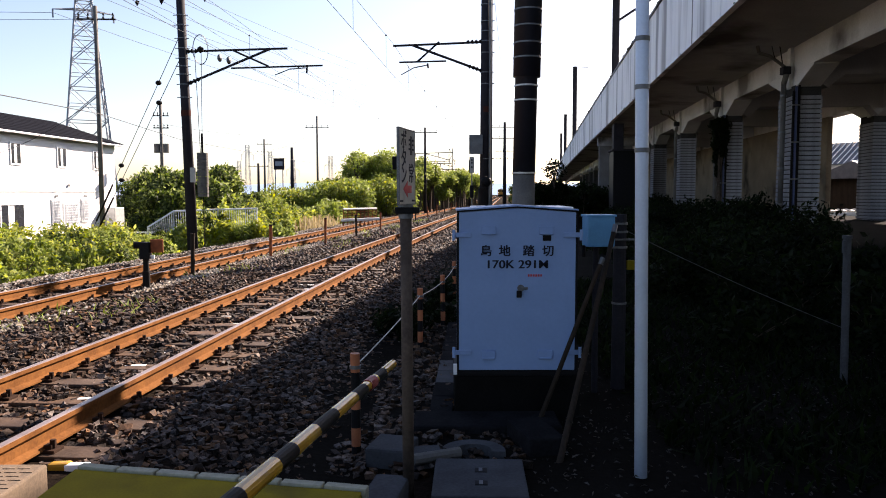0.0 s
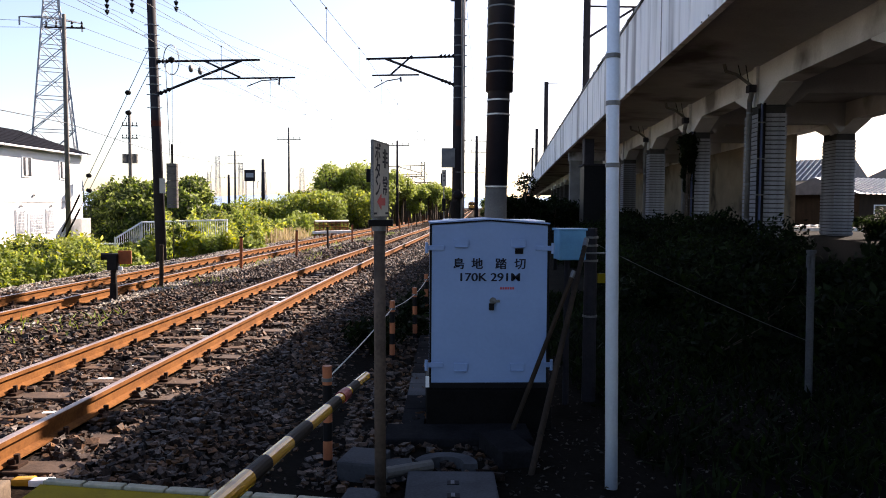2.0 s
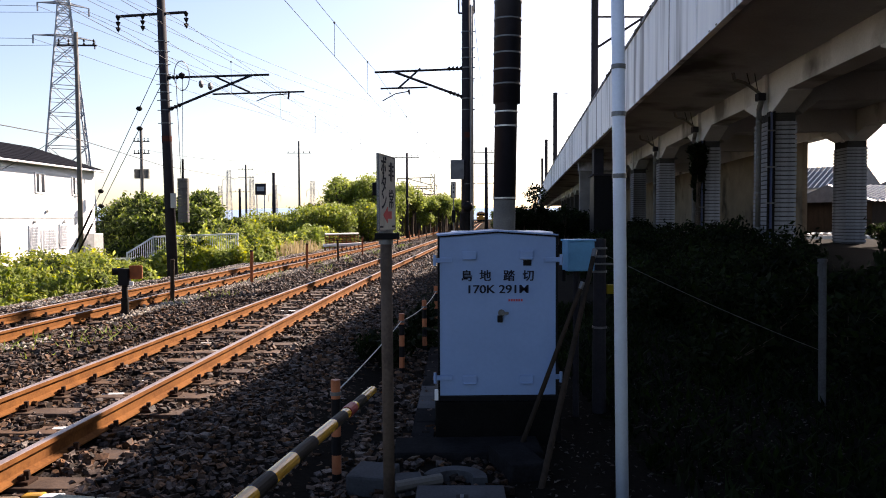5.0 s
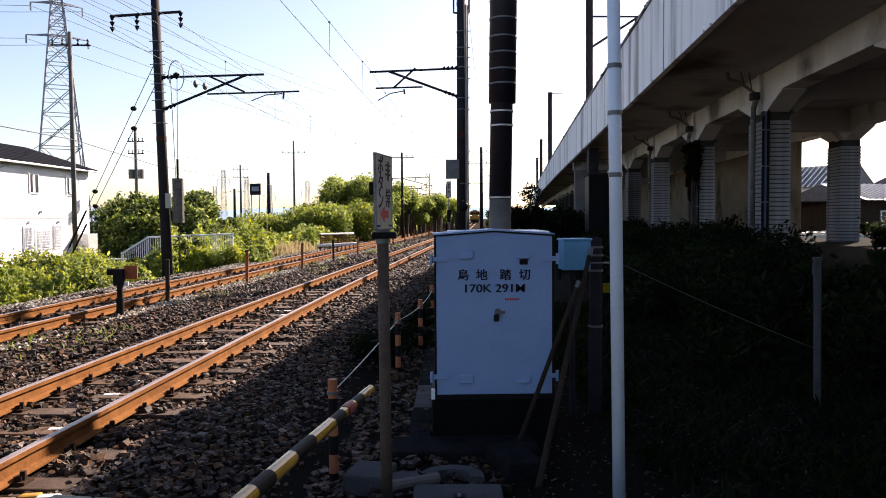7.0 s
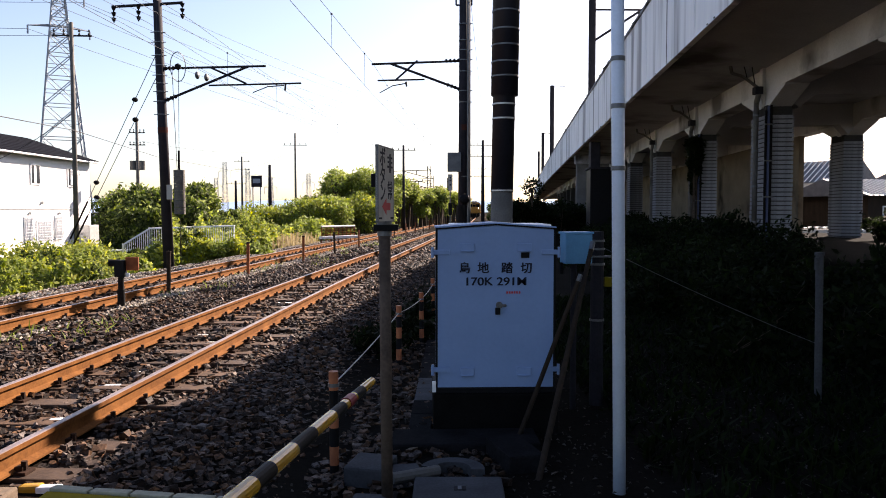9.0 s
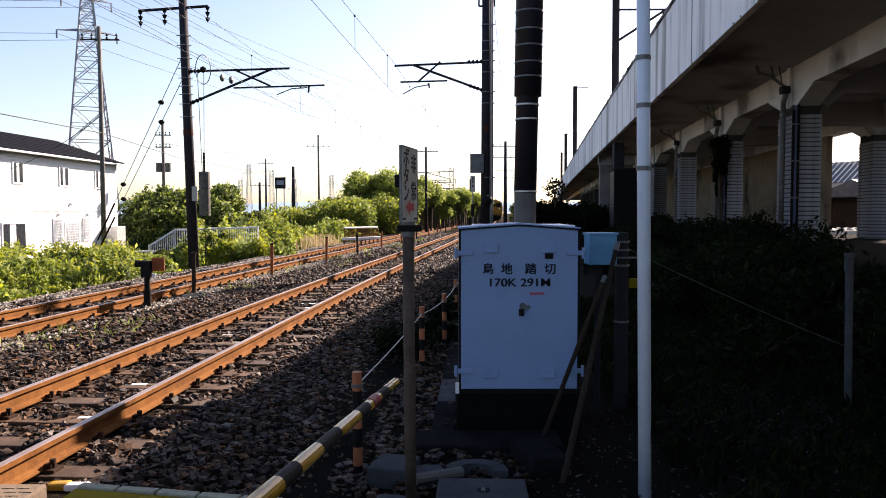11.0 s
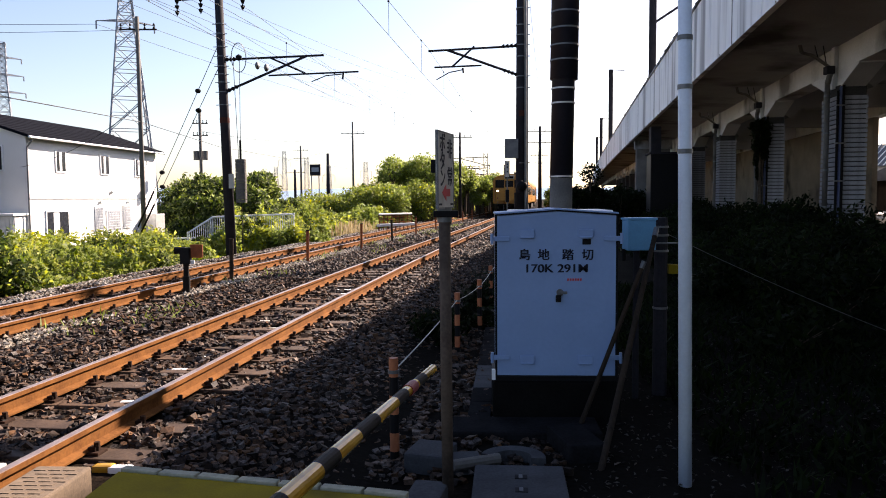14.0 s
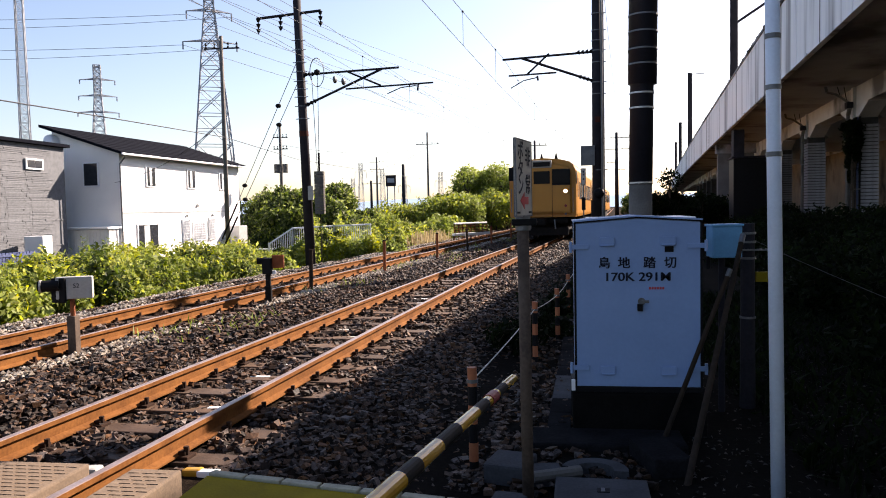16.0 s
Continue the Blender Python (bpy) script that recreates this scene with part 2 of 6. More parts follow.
M_REDLAMP = glow("red_signal_glow", (1.0, 0.08, 0.03), 5)
M_TEAL = mat("green_net", (0.10, 0.26, 0.20), rough=0.8, bump=0)
M_BLUE = mat("blue_sheet", (0.05, 0.07, 0.16), (0.03, 0.045, 0.11), rough=0.5)
# No lamp: the distance haze on the hills is put in as emission.
M_HILL = glow("haze_glow_hill", (0.62, 0.74, 0.86), 0.26)


# ---- mesh helpers ----
def part(name, bm, material, parent=None, label="", smooth=False, at=None):
    """Link a bmesh as one mesh object under a thing."""
    me = bpy.data.meshes.new(name)
    bm.to_mesh(me)
    bm.free()
    me.materials.append(material)
    if smooth:
        me.shade_smooth()
    ob = new(name, me)
    ob.parent = parent
    if at is not None:
        ob.matrix_basis = at
    return tagged(ob, label)


def share(name, me, parent, m):
    ob = new(name, me)
    ob.parent = parent
    ob.matrix_basis = m
    return ob


def thing(name, label, category, m=None, group="", kind=""):
    ob = new(name)
    ob.empty_display_size = 0.1
    if m is not None:
        ob.matrix_basis = m
    return tagged(ob, label, category, group, kind)


def box(bm, x0, x1, y0, y1, z0, z1, bevel=0.0, m=None):
    r = bmesh.ops.create_cube(bm, size=1)
    vs = r["verts"]
    for v in vs:
        v.co = Vector((x0 + (v.co.x + 0.5) * (x1 - x0), y0 + (v.co.y + 0.5) * (y1 - y0), z0 + (v.co.z + 0.5) * (z1 - z0)))
    if bevel:
        es = list({e for v in vs for e in v.link_edges})
        q = bmesh.ops.bevel(bm, geom=es, offset=bevel, segments=2, affect="EDGES", profile=0.6)
        vs = list({v for f in q["faces"] for v in f.verts} | {v for v in vs if v.is_valid})
    if m is not None:
        bmesh.ops.transform(bm, matrix=m, verts=[v for v in vs if v.is_valid])
    return bm


def tube(bm, a, b, r0, r1=None, seg=12, caps=True):
    a, b = Vector(a), Vector(b)
    d = b - a
    m = Matrix.Translation((a + b) / 2) @ d.to_track_quat("Z", "Y").to_matrix().to_4x4()
    bmesh.ops.create_cone(bm, cap_ends=caps, segments=seg, radius1=r0, radius2=r0 if r1 is None else r1, depth=d.length, matrix=m)
    return bm


def ball(bm, c, r, sub=1, s=(1, 1, 1)):
    bmesh.ops.create_icosphere(bm, subdivisions=sub, radius=r, matrix=Matrix.Translation(c) @ Matrix.Diagonal((*s, 1)))
    return bm


def prism(bm, outline, y0, y1):
    """A solid from an outline in x, z, drawn from y0 to y1."""
    lo = [bm.verts.new((x, y0, z)) for x, z in outline]
    hi = [bm.verts.new((x, y1, z)) for x, z in outline]
    bm.faces.new(lo)
    bm.faces.new(hi[::-1])
    for i in range(len(lo)):
        j = (i + 1) % len(lo)
        bm.faces.new((lo[j], lo[i], hi[i], hi[j]))
    bmesh.ops.recalc_face_normals(bm, faces=bm.faces)
    return bm


def B():
    return bmesh.new()


def raw(name, verts, faces, material, parent=None, label="", smooth=False):
    me = bpy.data.meshes.new(name)
    me.from_pydata(verts.tolist() if hasattr(verts, "tolist") else verts, [], faces.tolist() if hasattr(faces, "tolist") else faces)
    me.materials.append(material)
    if smooth:
        me.shade_smooth()
    ob = new(name, me)
    ob.parent = parent
    return tagged(ob, label)


def sweep(bm, line, outline):
    """An outline in (across, up) carried along a line of (x, y, z), turning with it in plan."""
    rings = []
    for i, p in enumerate(line):
        a, b = Vector(line[max(i - 1, 0)]), Vector(line[min(i + 1, len(line) - 1)])
        d = (b - a).normalized()
        side = Vector((d.y, -d.x, 0)).normalized()
        rings.append([bm.verts.new(Vector(p) + side * u + Vector((0, 0, w))) for u, w in outline])
    n = len(outline)
    for r, s in zip(rings, rings[1:]):
        for i in range(n):
            bm.faces.new((r[i], r[(i + 1) % n], s[(i + 1) % n], s[i]))
    bm.faces.new(rings[0])
    bm.faces.new(rings[-1][::-1])
    bmesh.ops.recalc_face_normals(bm, faces=bm.faces)
    return bm


def wire(name, pts, r, material=None, label="", parent=None, sag=0.0, cat="wire", n=10):
    """A thin round wire through points, with a little sag between them."""
    line = []
    for a, b in zip(pts, pts[1:]):
        a, b = Vector(a), Vector(b)
        for i in range(n):
            f = i / n
            line.append(a.lerp(b, f) - Vector((0, 0, sag * 4 * f * (1 - f))))
    line.append(Vector(pts[-1]))
    bm = B()
    rings = []
    for i, p in enumerate(line):
        d = (line[min(i + 1, len(line) - 1)] - line[max(i - 1, 0)]).normalized()
        u = d.cross(Vector((0, 0, 1))).normalized()
        w = d.cross(u)
        rings.append([bm.verts.new(p + u * r * math.cos(q) + w * r * math.sin(q)) for q in (0, 1.2566, 2.5133, 3.7699, 5.0265)])
    for s, t in zip(rings, rings[1:]):
        for i in range(5):
            bm.faces.new((s[i], s[(i + 1) % 5], t[(i + 1) % 5], t[i]))
    ob = part(name, bm, material or M_WIRE, parent)
    return tagged(ob, label, "" if parent else cat)


# ---- plan: two tracks that bend a little and then run straight ----
def rail_x(y):
    """Plan line of the near track's rail on the road side."""
    if y < 25:
        return -3.0 + 0.062 * y + 0.0007 * y * y
    if y < 110:
        return -1.0125 + 0.097 * (y - 25)
    return 7.2325 + 0.082 * (y - 110)


def rail_slope(y):
    return 0.062 + 0.0014 * y if y < 25 else (0.097 if y < 110 else 0.082)


def track_x(y, off):
    return rail_x(y) + off * math.sqrt(1 + rail_slope(y) ** 2)


NEAR_C, FAR_C = -0.56, -4.18


def ground_z(x, y):
    u = (x - rail_x(y)) / math.sqrt(1 + rail_slope(y) ** 2)
    if u > 2.2:
        z = -0.38
    elif u > 1.1:
        z = -0.22 - 0.16 * (u - 1.1) / 1.1
    elif u > -6.2:
        z = -0.22
        if -2.7 < u < -2.0:
            z += 0.02
    elif u > -8.5:
        z = -0.22 - 0.6 * (-6.2 - u) / 2.3
    else:
        z = -0.82
    if u > 7.0:                              # bank under the viaduct
        z += min(0.9, (u - 7.0) * 0.28)
    return z


def axis(lo, hi, stops):
    out, v = [], lo
    while v < hi:
        out.append(v)
        v += next(s for lim, s in stops if abs(v) < lim)
    return out + [hi]


def ground():
    xs = axis(-900, 900, [(12, 0.35), (40, 2), (200, 20), (1e9, 120)])
    ys = axis(-120, 1600, [(30, 0.8), (140, 4), (1e9, 100)])
    verts = []
    for y in ys:
        for x in xs:
            z = ground_z(x, y) + 0.03 * noise.noise(Vector((x * 0.9, y * 0.9, 0))) * (1 if abs(x) < 40 else 0)
            if abs(x) > 60 or y > 160:
                z = -0.9
            verts.append((x, y, z))
    w = len(xs)
    faces = [(j * w + i, j * w + i + 1, (j + 1) * w + i + 1, (j + 1) * w + i) for j in range(len(ys) - 1) for i in range(w - 1)]
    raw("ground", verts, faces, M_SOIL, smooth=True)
    tagged(bpy.data.objects["ground"], "bare soil and weeds beside the railway, shade put into the near-black colour", "ground", kind="structure")


ground()
LINE = [-8 + 1.0 * i for i in range(60)] + [52 + 8.0 * i for i in range(50)]
bm = B()
sweep(bm, [(rail_x(y), y, 0) for y in LINE], [(-6.9, -0.34), (-6.2, -0.195), (-2.85, -0.195), (-2.4, -0.15), (-1.9, -0.195), (0.95, -0.195), (1.75, -0.37), (3.3, -0.4), (3.3, -0.6), (-6.9, -0.6)])
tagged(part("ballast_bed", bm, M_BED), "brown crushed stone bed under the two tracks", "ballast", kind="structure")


def ballast_stones():
    """Loose crushed stone, thick near the crossing and thinner further off."""
    rng = np.random.default_rng(5)
    base = np.array([(1, 0, 0), (-1, 0, 0), (0, 1, 0), (0, -1, 0), (0, 0, 1), (0, 0, -1)], float)
    tri = np.array([(0, 2, 4), (2, 1, 4), (1, 3, 4), (3, 0, 4), (2, 0, 5), (1, 2, 5), (3, 1, 5), (0, 3, 5)])
    blk = np.array([(x, y, z) for z in (-.62, .62) for y in (-.7, .7) for x in (-.75, .75)], float)
    btri = np.array([(0, 2, 1), (1, 2, 3), (4, 5, 6), (5, 7, 6), (0, 1, 4), (1, 5, 4), (2, 6, 3), (3, 6, 7), (0, 4, 2), (2, 4, 6), (1, 3, 5), (3, 7, 5)])
    V, F, k = [], [], 0
    for y0, y1, n, s in ((3.6, 9, 40000, 0.033), (9, 16, 24000, 0.037), (16, 30, 20000, 0.05), (30, 60, 9000, 0.08)):
        yy = rng.uniform(y0, y1, n)
        uu = rng.uniform(-7.0, 2.0 if y0 > 10 else 3.25, n)
        for y, u in zip(yy, uu):
            y, u = float(y), float(u)
            x = track_x(y, u)
            if (y < 4.6 and u > -5.5 and u < 0.9) or (y < 4.9 and u > 1.9):
                continue
            if u > 2.1 and rng.uniform() > 0.3:
                continue
            du = min(abs(u), abs(u + 1.12), abs(u + 3.62), abs(u + 4.74))
            if du < 0.085:
                continue
            on_track = -1.56 < u < 0.44 or -5.18 < u < -3.18
            z = -0.195 if u < 0.95 else max(-0.195 - 0.2 * (u - 0.95), -0.372)
            if -2.85 < u < -1.9:
                z += 0.04
            if u < -6.2:
                z = -0.195 - 0.2 * (-6.2 - u)
            z += (-0.012 if on_track else 0.008) + rng.uniform(-0.02, 0.022)
            r = s * rng.uniform(0.6, 1.35)
            if on_track and noise.noise(Vector((x * 2.6, y * 2.6, 5))) > 0.12:
                z += 0.038
            near = y < 16 and rng.uniform() < 0.8
            if near:
                p = blk * r * rng.uniform(0.6, 1.3, (1, 3)) * rng.uniform(0.6, 1.25, (8, 1))
            else:
                p = base * r * rng.uniform(0.65, 1.25, (6, 1))
            a, b = rng.uniform(0, 6.28, 2)
            ca, sa, cb, sb = math.cos(a), math.sin(a), math.cos(b), math.sin(b)
            rot = np.array([(ca, -sa, 0), (sa, ca, 0), (0, 0, 1)]) @ np.array([(1, 0, 0), (0, cb, -sb), (0, sb, cb)])
            V.append(p @ rot.T * (1, 1, 0.8) + (x, y, z))
            F.append((btri if near else tri) + k)
            k += 8 if near else 6
    V2, F2, k2 = [], [], 0
    for _ in range(13000):                    # pale gravel spilt along the far track
        y = float(rng.uniform(6, 42))
        u = float(rng.choice([-3.22, -5.75, -6.3]) + rng.normal(0, 0.13))
        if noise.noise(Vector((y * 0.5, u * 2, 1))) < -0.15 or min(abs(u + 3.62), abs(u + 4.74)) < 0.09:
            continue
        z = -0.185 if u > -6.2 else -0.185 - 0.2 * (-6.2 - u)
        p = base * rng.uniform(0.018, 0.042) * rng.uniform(0.65, 1.25, (6, 1))
        V2.append(p * (1, 1, 0.8) + (track_x(y, u), y, z + rng.uniform(0.02, 0.055)))
        F2.append(tri + k2)
        k2 += 6
    tagged(raw("pale_gravel", np.concatenate(V2), np.concatenate(F2), M_GRAVEL), "pale grey gravel spilt beside the far track", "gravel", kind="stuff")
    ob = raw("ballast_stones", np.concatenate(V), np.concatenate(F), M_STONE)
    tagged(ob, "loose angular brown and grey ballast stones", "ballast", kind="stuff")


ballast_stones()

RAIL = [(-0.0635, -0.153), (0.0635, -0.153), (0.0635, -0.142), (0.012, -0.122), (0.009, -0.045), (0.0325, -0.036), (0.0325, -0.004), (-0.0325, -0.004), (-0.0325, -0.036), (-0.009, -0.045), (-0.012, -0.122), (-0.0635, -0.142)]
RAIL_TOP = [(-0.028, -0.005), (0.028, -0.005), (0.027, -0.001), (0.018, 0.001), (-0.018, 0.001), (-0.027, -0.001)]


def railway_track(centre, label):
    tr = thing("railway_track", label, "railway track", group="railway tracks")
    for s in (-0.56, 0.56):
        line = [(track_x(y, centre + s), y, 0) for y in LINE]
        r = part("rail", sweep(B(), line, RAIL), M_RAIL, tr, "rusty orange-brown steel rail")
        part("running_surface", sweep(B(), line, RAIL_TOP), M_RAILTOP, r, "polished rail head")
    sl = bmesh.new()
    box(sl, -1.02, 1.02, -0.11, 0.11, -0.33, -0.168, 0.012)
    sme = bpy.data.meshes.new("sleeper")
    sl.to_mesh(sme)
    sl.free()
    sme.materials.append(M_SLEEPER)
    cl = bmesh.new()                       # one fastening: plate, spring clip and bolt
    box(cl, -0.045, 0.045, -0.06, 0.06, -0.17, -0.146, 0.004)
    box(cl, -0.045, 0.012, -0.034, 0.034, -0.148, -0.118, 0.006)
    tube(cl, (0.005, 0, -0.15), (0.005, 0, -0.088), 0.02, seg=6)
    cme = bpy.data.meshes.new("rail_fastening")
    cl.to_mesh(cme)
    cl.free()
    cme.materials.append(M_CLIP)
    y, k = 4.9, 0
    while y < 78:
        x = track_x(y, centre)
        m = Matrix.Translation((x, y, 0)) @ Matrix.Rotation(-math.atan(rail_slope(y)), 4, "Z")
        s = share("sleeper", sme, tr, m @ pose(random.uniform(-.015, .015), 0, 0, 0, 0, random.uniform(-.6, .6)))
        if y < 45:
            for q in (-0.56, 0.56):
                for d in (-1, 1):
                    share("rail_fastening", cme, tr, m @ pose(q + d * 0.095, 0, 0, 0, 0, 0 if d > 0 else 180))
        y += 0.6
        k += 1
    return tr


railway_track(NEAR_C, "near railway track of rusty rails on timber-brown sleepers")
railway_track(FAR_C, "second railway track of rusty rails, partly grown over")


# ---- viaduct ----
def via_x(y, off=0.0):
    return 4.25 + 0.118 * y + 0.00006 * y * y + off


VLINE = [-30 + 4.0 * i for i in range(20)] + [50 + 10.0 * i for i in range(21)]
SOFFIT, DECK_TOP = 5.53, 5.85
vt = thing("railway_viaduct", "grey concrete railway viaduct on two rows of banded columns", "viaduct", kind="structure")
vl = lambda d: [(via_x(y, d), y, 0) for y in VLINE]
part("deck", sweep(B(), vl(0), [(0.16, SOFFIT + 0.12), (2.9, SOFFIT), (11.0, SOFFIT), (11.0, DECK_TOP), (0.16, DECK_TOP)]), M_SOFFIT, vt, "soot-stained underside slab")
part("parapet", sweep(B(), vl(0), [(0, SOFFIT), (0.16, SOFFIT), (0.16, 7.93), (0, 7.93)]), M_PARAPET, vt, "streaked pale parapet wall")
part("coping", sweep(B(), vl(0), [(-0.05, 7.93), (0.2, 7.93), (0.2, 8.03), (-0.05, 8.03)]), M_COL, vt)
part("parapet", sweep(B(), vl(11.0), [(0, SOFFIT), (0.16, SOFFIT), (0.16, 7.93), (0, 7.93)]), M_PARAPET, vt)
COLS = [20.65 if k == 0 else 20.2 + 8.15 * k for k in range(-3, 14)]
for row, off in ((0, 2.9), (1, 8.55)):
    part("girder", sweep(B(), vl(off), [(0, 4.87), (0.62, 4.87), (0.62, SOFFIT - 0.004), (0, SOFFIT - 0.004)]), M_GIRDER, vt, "concrete edge girder with haunches")
colme = bmesh.new()
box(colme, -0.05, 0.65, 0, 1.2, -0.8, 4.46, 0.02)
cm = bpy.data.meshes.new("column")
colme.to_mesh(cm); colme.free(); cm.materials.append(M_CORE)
ribm = bmesh.new()
box(ribm, -0.08, 0.68, -0.03, 1.23, 0, 0.098, 0.008)
rm = bpy.data.meshes.new("column_band")
ribm.to_mesh(rm); ribm.free(); rm.materials.append(M_COL)
haun = bmesh.new()
prism(haun, [(-1.25, 4.88), (-1.25, 4.83), (0, 4.42), (1.2, 4.42), (2.45, 4.83), (2.45, 4.88)], 0, 0.62)
hm = bpy.data.meshes.new("haunch")
haun.to_mesh(hm); haun.free(); hm.materials.append(M_GIRDER)
xb = bmesh.new()
prism(xb, [(0.6, 4.6), (0.6, SOFFIT - 0.01), (5.65, SOFFIT - 0.01), (5.65, 4.6), (5.45, 4.4), (5.15, 4.75), (1.3, 4.75), (0.85, 4.4)], 0, 0.55)
xm = bpy.data.meshes.new("cross_beam")
xb.to_mesh(xm); xb.free(); xm.materials.append(M_SOFFIT)
for k, y in enumerate(COLS):
    for off in (2.9, 8.55):
        m = Matrix.Translation((via_x(y, off), y, 0)) @ Matrix.Rotation(-0.12, 4, "Z")
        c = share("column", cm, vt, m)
        share("haunch", hm, vt, m @ pose(0.62, 0, 0, 0, 0, 90))
        part("pilaster", box(B(), -0.1, -0.004, 0.25, 0.5, 4.4, SOFFIT - 0.01, 0.01), M_GIRDER, vt, at=m)
        if y < 62:
            for i in range(35):
                share("column_band", rm, c, pose(random.uniform(-.004, .004), random.uniform(-.004, .004), -0.2 + 0.126 * i))
    share("cross_beam", xm, vt, Matrix.Translation((via_x(y, 2.9), y + 0.08, 0)) @ Matrix.Rotation(-0.12, 4, "Z"))
for i in range(42):
    y, w = -26 + 3.1 * i, 0.025 if i % 3 == 0 else 0.012
    bm = B()
    box(bm, -0.012, 0.0, -w, w, SOFFIT, 7.93)
    part("joint_strip", bm, M_COL if i % 3 == 0 else M_PARAPET, vt, at=Matrix.Translation((via_x(y), y, 0)))
# worn, blackened lumps of mortar along the coping and chips along the lower edge
chip = bmesh.new()
ball(chip, (0, 0, 0), 1.0, 1)
cpm = bpy.data.meshes.new("mortar_lump")
chip.to_mesh(cpm); chip.free(); cpm.materials.append(M_CORE)
for i in range(150):
    y = random.uniform(8, 75)
    up = i % 3 > 0
    share("mortar_lump" if up else "edge_chip", cpm, vt, Matrix.Translation((via_x(y, random.uniform(-0.05, 0.03) if up else -0.004), y, 8.03 if up else SOFFIT + 0.03)) @ Matrix.Diagonal((0.05 if up else 0.012, random.uniform(0.06, 0.3) if up else random.uniform(0.02, 0.09), random.uniform(0.015, 0.06) if up else random.uniform(0.008, 0.03), 1)))
# backing wall between the rear columns further along
bm = sweep(B(), [(via_x(y, 7.6), y, 0) for y in (30.5, 36, 42, 50, 60, 80, 110)], [(0, -0.5), (0.2, -0.5), (0.2, 4.6), (0, 4.6)])
tagged(part("retaining_wall", bm, M_TAN), "stained tan concrete wall beneath the viaduct", "wall", kind="structure")
# Mast at 9.4 stands out of view, added for the shadow it throws.
for y, h, off in ((9.4, 16.6, 0.55), (44.0, 16.8, 0.4), (90.0, 16.5, 0.25), (131.0, 15.2, 0.4), (172, 15.2, 0.5)):
    vp = thing("viaduct_mast", "dark steel catenary mast on the viaduct deck", "catenary mast", pose(via_x(y, off), y, DECK_TOP), group="viaduct masts")
    bm = B()
    tube(bm, (0, 0, 0), (0, 0, h - DECK_TOP), 0.21 if y < 60 else 0.26, seg=14)
    part("post", bm, M_POLE, vp)
    if y > 60:
        part("bracket", tube(B(), (0, 0, h - DECK_TOP - 0.15), (1.6, 0.1, h - DECK_TOP - 0.1), 0.04, seg=6), M_POLE, vp)
    else:
        bm = B()
        tube(bm, (0.1, 0, 5.6), (2.9, 0, 7.4), 0.07, seg=6)
        tube(bm, (0.1, 0, 7.4), (2.9, 0, 7.4), 0.06, seg=6)
        part("bracket", bm, M_POLE, vp)


# ---- the crossing ----
def crossing():
    bm = B()
    prism(bm, [(-2.05, 0), (-0.42, 0), (-0.36, -0.42), (-2.2, -0.42)], -3.0, 3.2)
    slab = part("yellow_crossing_edge", bm, M_YELROAD)
    me = slab.data
    for v in me.vertices:                      # the far end is cut at a slant
        if v.co.y > 0:
            v.co.y = 4.08 - 0.2 * (v.co.x + 2.05) + (0.06 if v.co.z < -0.2 else 0)
    tagged(slab, "worn yellow-painted edge of the level crossing roadway", "road edge", kind="structure")
    kb = bmesh.new()
    box(kb, -0.115, 0.115, -0.03, 0.03, -0.2, 0.012, 0.008)
    km = bpy.data.meshes.new("kerb_block")
    kb.to_mesh(km); kb.free(); km.materials.append(M_TRIM)
    for i in range(7):
        x = -1.93 + 0.238 * i
        share("kerb_block", km, slab, pose(x, 4.08 - 0.2 * (x + 2.05) + 0.045, 0, random.uniform(-1, 1), random.uniform(-1, 1), -11.3))
    for x0, x1, yf in ((-3.62, -2.9, 4.24), (-2.58, -2.26, 4.18)):
        pn = thing("rubber_crossing_mat", "worn brown studded crossing slab beside the rail", "crossing mat", group="crossing panels")
        bm = B()
        box(bm, x0, x1, -3, yf, -0.26, -0.006, 0.015)
        part("slab", bm, M_STUD, pn)
        part("weathered_end", box(B(), x0 + 0.02, x1 - 0.02, yf - 0.004, yf + 0.012, -0.25, -0.02, 0.004), M_CONC, pn)
        st = bmesh.new()
        box(st, -0.034, 0.034, -0.022, 0.022, -0.008, 0.002)
        sm = bpy.data.meshes.new("stud")
        st.to_mesh(sm); st.free(); sm.materials.append(M_STUD)
        n = 0
        y = yf - 0.06
        while y > 3.0:
            x = x0 + 0.06 + (0.042 if n % 2 else 0)
            while x < x1 - 0.04:
                share("stud", sm, pn, pose(x, y, -0.004))
                x += 0.085
            y -= 0.056
            n += 1
    bm = B()
    box(bm, -30, -3.64, -7, 3.9, -0.4, -0.012)
    tagged(part("road", bm, M_ASPHALT), "dark asphalt roadway of the level crossing", "road", kind="structure")
    bm = B()
    box(bm, -0.3, 20, -7, 2.4, -0.4, -0.02)
    tagged(part("road", bm, M_ASPHALT), "dark asphalt roadway of the level crossing", "road", kind="structure")


crossing()


